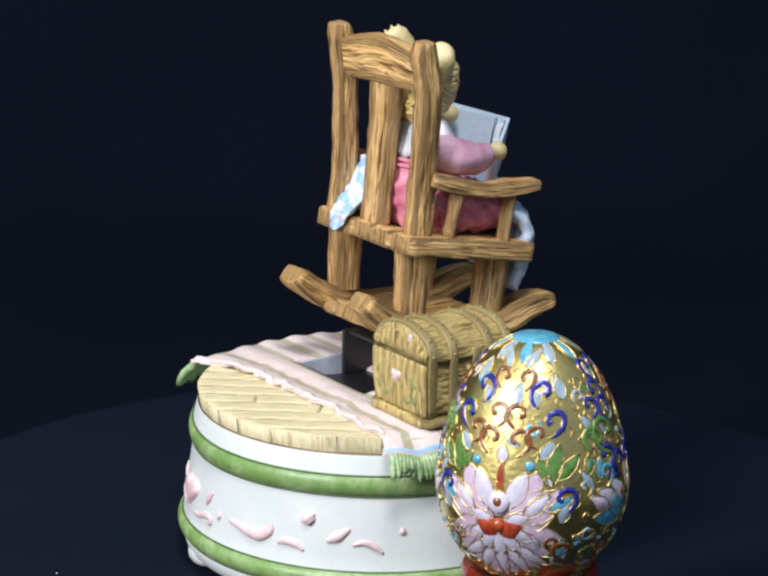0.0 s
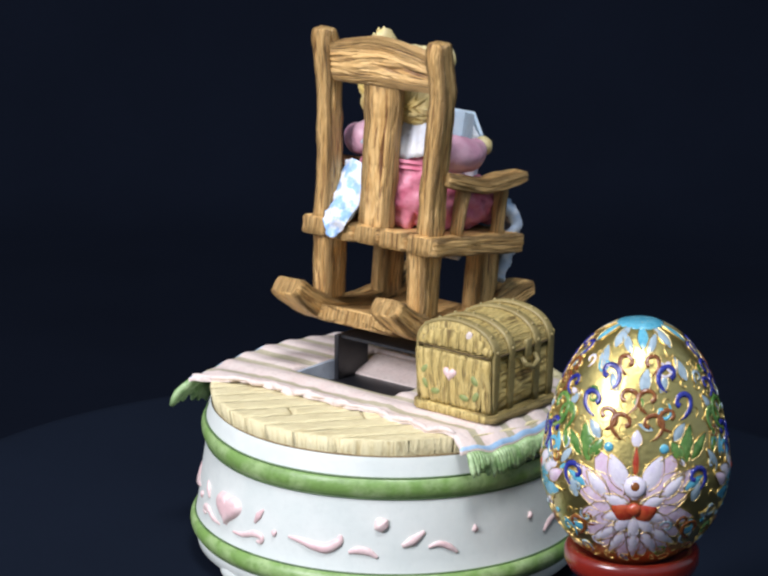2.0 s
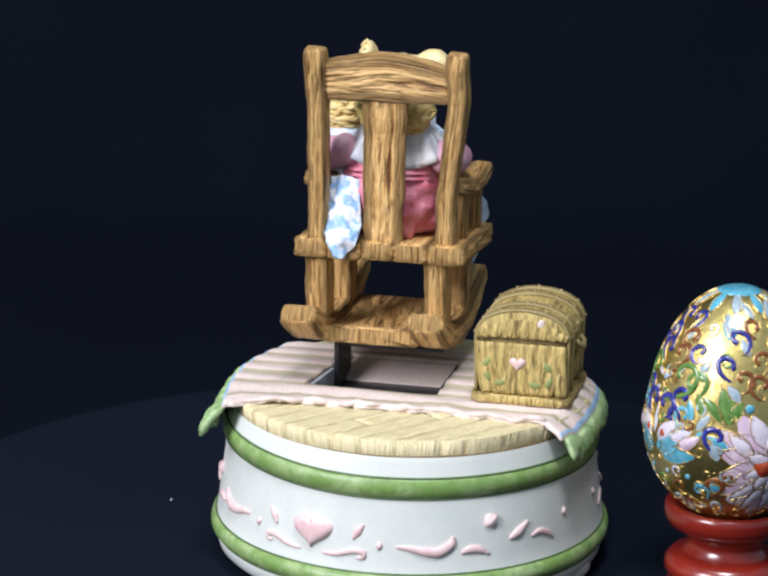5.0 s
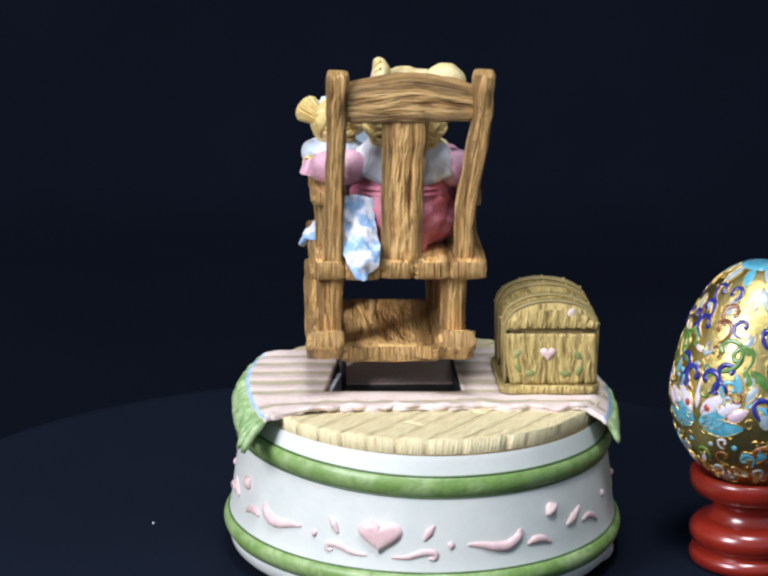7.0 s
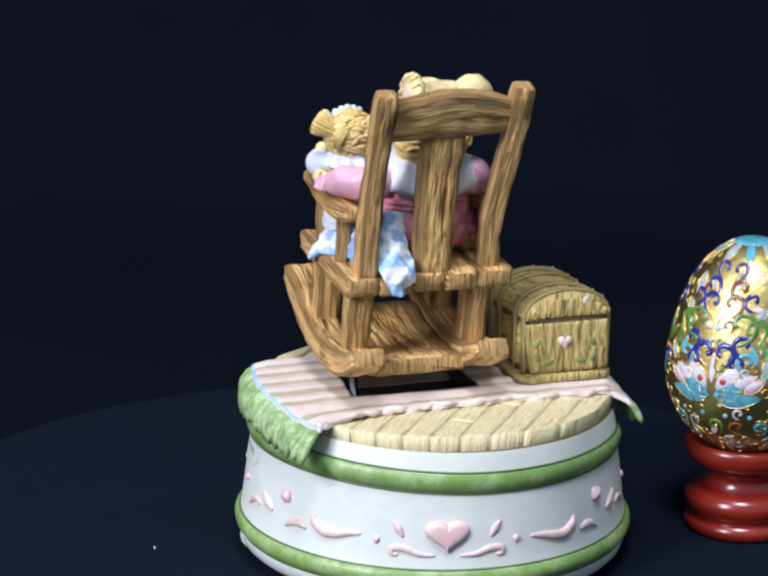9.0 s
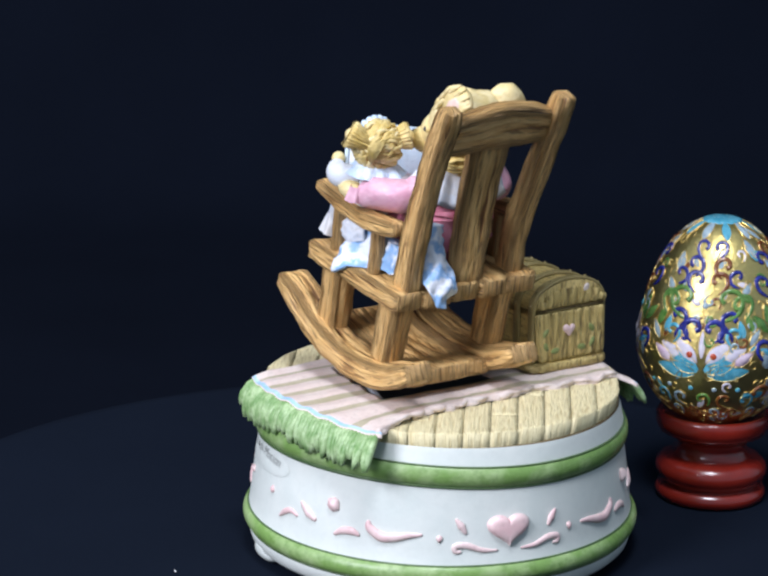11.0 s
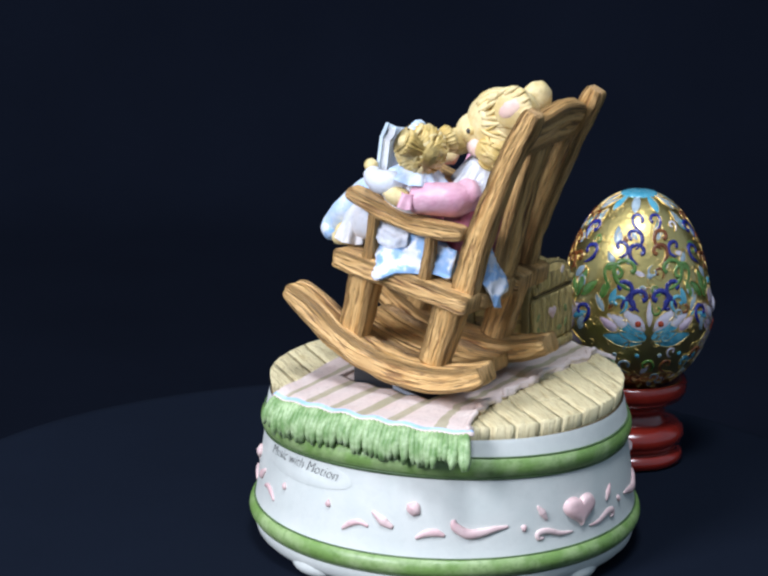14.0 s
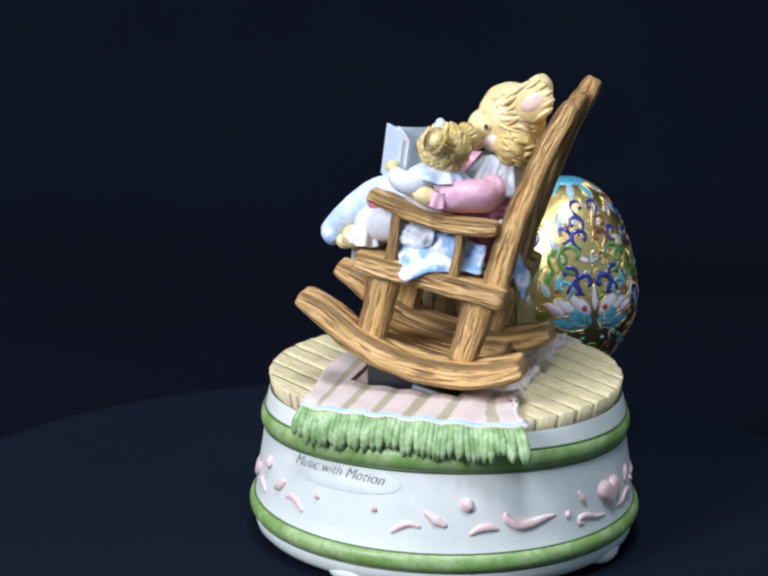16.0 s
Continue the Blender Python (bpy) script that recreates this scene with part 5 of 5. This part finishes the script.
    for face in (161.0, -19.0):
        # turquoise lotus under paired cobalt scrolls
        for s in (-1, 1):
            cell("petal", face, s * 1.0, 46.5, 11.5, 3.0, 90 - s * 62, E_CYAN, 0.25)
            cell("petal", face, s * 2.0, 45.6, 12.5, 2.6, 90 - s * 84, E_CYAN, 0.2)
            cell("petal", face, s * 1.6, 48.8, 9.5, 2.5, 90 - s * 44, E_WHITE, 0.3)
            cell("petal", face, s * 5.5, 49.4, 9.0, 2.2, 90 - s * 60, E_WHITE, 0.28)
            cell("petal", face, s * 9.5, 48.6, 7.5, 1.8, 90 - s * 58, E_PINK, 0.5)
            dot(face, s * 3.6, 51.4, 1.1, E_RED)
            scroll(face, s * 2.9, 58.6, 2.7, s, 0, E_BLUE, 0.85)
            scroll(face, s * 8.2, 61.6, 2.4, -s, s * 15, E_BLUE, 0.75)
            scroll(face, s * 6.6, 56.6, 1.9, s, s * 60, E_BLUE, 0.65)
            scroll(face, s * 6.4, 66.4, 4.0, s, -s * 25, E_GREEN, 0.8)
            scroll(face, s * 11.0, 65.6, 3.0, s, s * 20, E_GREEN, 0.7)
            scroll(face, s * 9.6, 57.0, 2.2, -s, 0, E_CYAN, 0.6)
            cell("leaf", face, s * 9.0, 69.4, 6.5, 1.3, 90 - s * 112, E_GREEN)
            cell("leaf", face, s * 12.5, 64.0, 7.5, 1.5, 90 - s * 150, E_GREEN)
            cell("leaf", face, s * 12.5, 56.5, 6.0, 1.3, 90 + s * 20, E_CYAN)
            cell("leaf", face, s * 14.5, 54.5, 6.0, 1.3, 90 - s * 30, E_GREY)
            scroll(face, s * 3.2, 72.4, 2.5, s, 0, E_BLUE if s < 0 else E_BROWN, 0.7)
            scroll(face, s * 4.4, 76.6, 2.3, -s, 0, E_BLUE if s < 0 else E_BROWN, 0.7)
            scroll(face, s * 8.8, 73.6, 2.0, -s, s * 25, E_BLUE, 0.65)
            scroll(face, s * 2.4, 81.4, 1.8, s, 0, E_BLUE, 0.6)
            cell("leaf", face, s * 11.0, 68.5, 4.5, 1.4, 90 - s * 25, E_GREY)
        cell("stamen", face, 0, 50.5, 8.5, 1.1, 90, E_WHITE)
        dot(face, 0, 66.0, 1.0, E_GREY)
    # small curls round the foot and a turquoise star on the crown
    for k in range(20):
        a = 18 * k
        near = min(abs((a - f + 180) % 360 - 180) for f in (-112.5, 67.5))
        if near < 34:
            continue
        scroll(a, 0, 36.5, 1.9, 1 if k % 2 else -1, 20, (E_GREY, E_GREEN, E_BROWN, E_CYAN)[k % 4], 0.5)
        scroll(a + 9, 0, 31.8, 1.5, 1 if k % 2 else -1, 0, (E_BROWN, E_GREY)[k % 2], 0.42)
        dot(a + 9, 0, 40.6, 0.8, (E_CYAN, E_GREY)[k % 2])
    for k in range(10):
        cell("crown_petal", 36 * k, 0, 83.8, 4.6, 1.5, 90, E_CYAN if k % 2 else E_GREY, 0.25)
    bm = bmesh.new()
    blob(bm, (0, 0, 87.5), (6.0, 6.0, 1.25), 0, (0, 0, 0), 0.04)
    part("crown", bm, E_CYAN, shell, "turquoise enamel cap")
    for k in range(9):
        cell("leaf", 40 * k + 11, 0, 74.5 + 2.0 * (k % 3), 5.6, 1.6, 90 + 24 * (k % 2) - 12, E_GREY, 0.12)
    # small leaves and curls that fill the ground between the flowers
    rng = random.Random(21)
    for k in range(110):
        z = rng.uniform(30, 82)
        a = rng.uniform(0, 360)
        mat = rng.choice((E_GREY, E_GREY, E_CYAN, E_GREEN, E_BROWN, E_WHITE))
        if k % 2:
            cell("leaf", a, 0, z, rng.uniform(2.6, 4.2), rng.uniform(0.7, 1.2), rng.uniform(0, 360), mat, 0.12)
        else:
            scroll(a, 0, z, rng.uniform(1.1, 1.7), rng.choice((-1, 1)), rng.uniform(0, 360), mat, 0.42)
    # fine gilt wire curls all over the ground
    rng = random.Random(9)
    for _ in range(320):
        z = rng.uniform(28.5, 84)
        a = rng.uniform(0, 360)
        sz = rng.uniform(0.9, 1.8)
        ribbon(wires, a, hook(0, z, sz, rng.choice((-1, 1)), rng.uniform(0, 360))[1:], [0.13, 0.17, 0.13], 1.0, 0.05)
    tagged(part("wirework", wires, GOLD_WIRE, shell, "fine gilt wire curls"), kind="stuff")
    return egg

build_setting()
turntable = build_turntable()
music_box = tagged(new("music_box"), "round white resin music box with a rocking chair on top", "music box")
build_base(music_box)
build_floor(music_box)
build_rug(music_box)
build_slot(music_box)
build_chest(music_box)
rocking_chair = build_chair(music_box)
build_figures(rocking_chair)
stand = build_stand()
egg = build_egg()
MOVED = [(turntable, 0, 0, 0), (music_box, -6.65, -11.8, -55.7), (stand, 33.7, -97.2, 0), (egg, 33.7, -97.2, 0)]
MOVED += build_lint()


# ---- movement ----
ROCK = ((0, -11.15), (0.5, -11.12), (1, -10.95), (2, -10.1), (3, -9.1), (4, -7.75), (5.2, -4.7), (6.5, -1.06), (7, 0.0), (8, 1.89), (9, 3.75), (10.2, 5.85), (11.5, 7.6), (12, 8.15), (12.5, 8.42), (13.5, 8.48), (16, 8.3))


# the turntable's angle in degrees, slowing a little as its spring runs down
TURN = ((0, -0.05), (0.5, 4.20), (1, 8.53), (1.5, 12.90), (2, 17.24), (2.5, 21.54), (3, 25.84), (3.5, 30.17), (4, 34.44), (4.5, 38.60), (5, 42.78), (5.5, 46.94), (6, 51.07), (6.5, 55.16), (7, 59.25), (7.5, 63.32), (8, 67.36), (8.5, 71.36), (9, 75.35), (9.5, 79.30), (10, 83.22), (10.5, 87.12), (11, 91.01), (11.5, 94.88), (12, 98.74), (12.5, 102.59), (13, 106.46), (13.5, 110.35), (14, 114.27), (14.5, 118.22), (15, 122.16), (15.5, 126.09), (16, 130.01))


def motions():
    for thing, x, y, turn in MOVED:
        walk(thing, [(t, pose(0, 0, 0, 0, 0, angle) @ pose(x * MM, y * MM, 0, 0, 0, turn)) for t, angle in TURN])
    pivot = Matrix.Translation((0, 24.2 * MM, 15.3 * MM))
    walk(rocking_chair, [(t, pivot @ pose(0, 0, 0, a, 0, 0) @ pivot.inverted()) for t, a in ROCK])


motions()
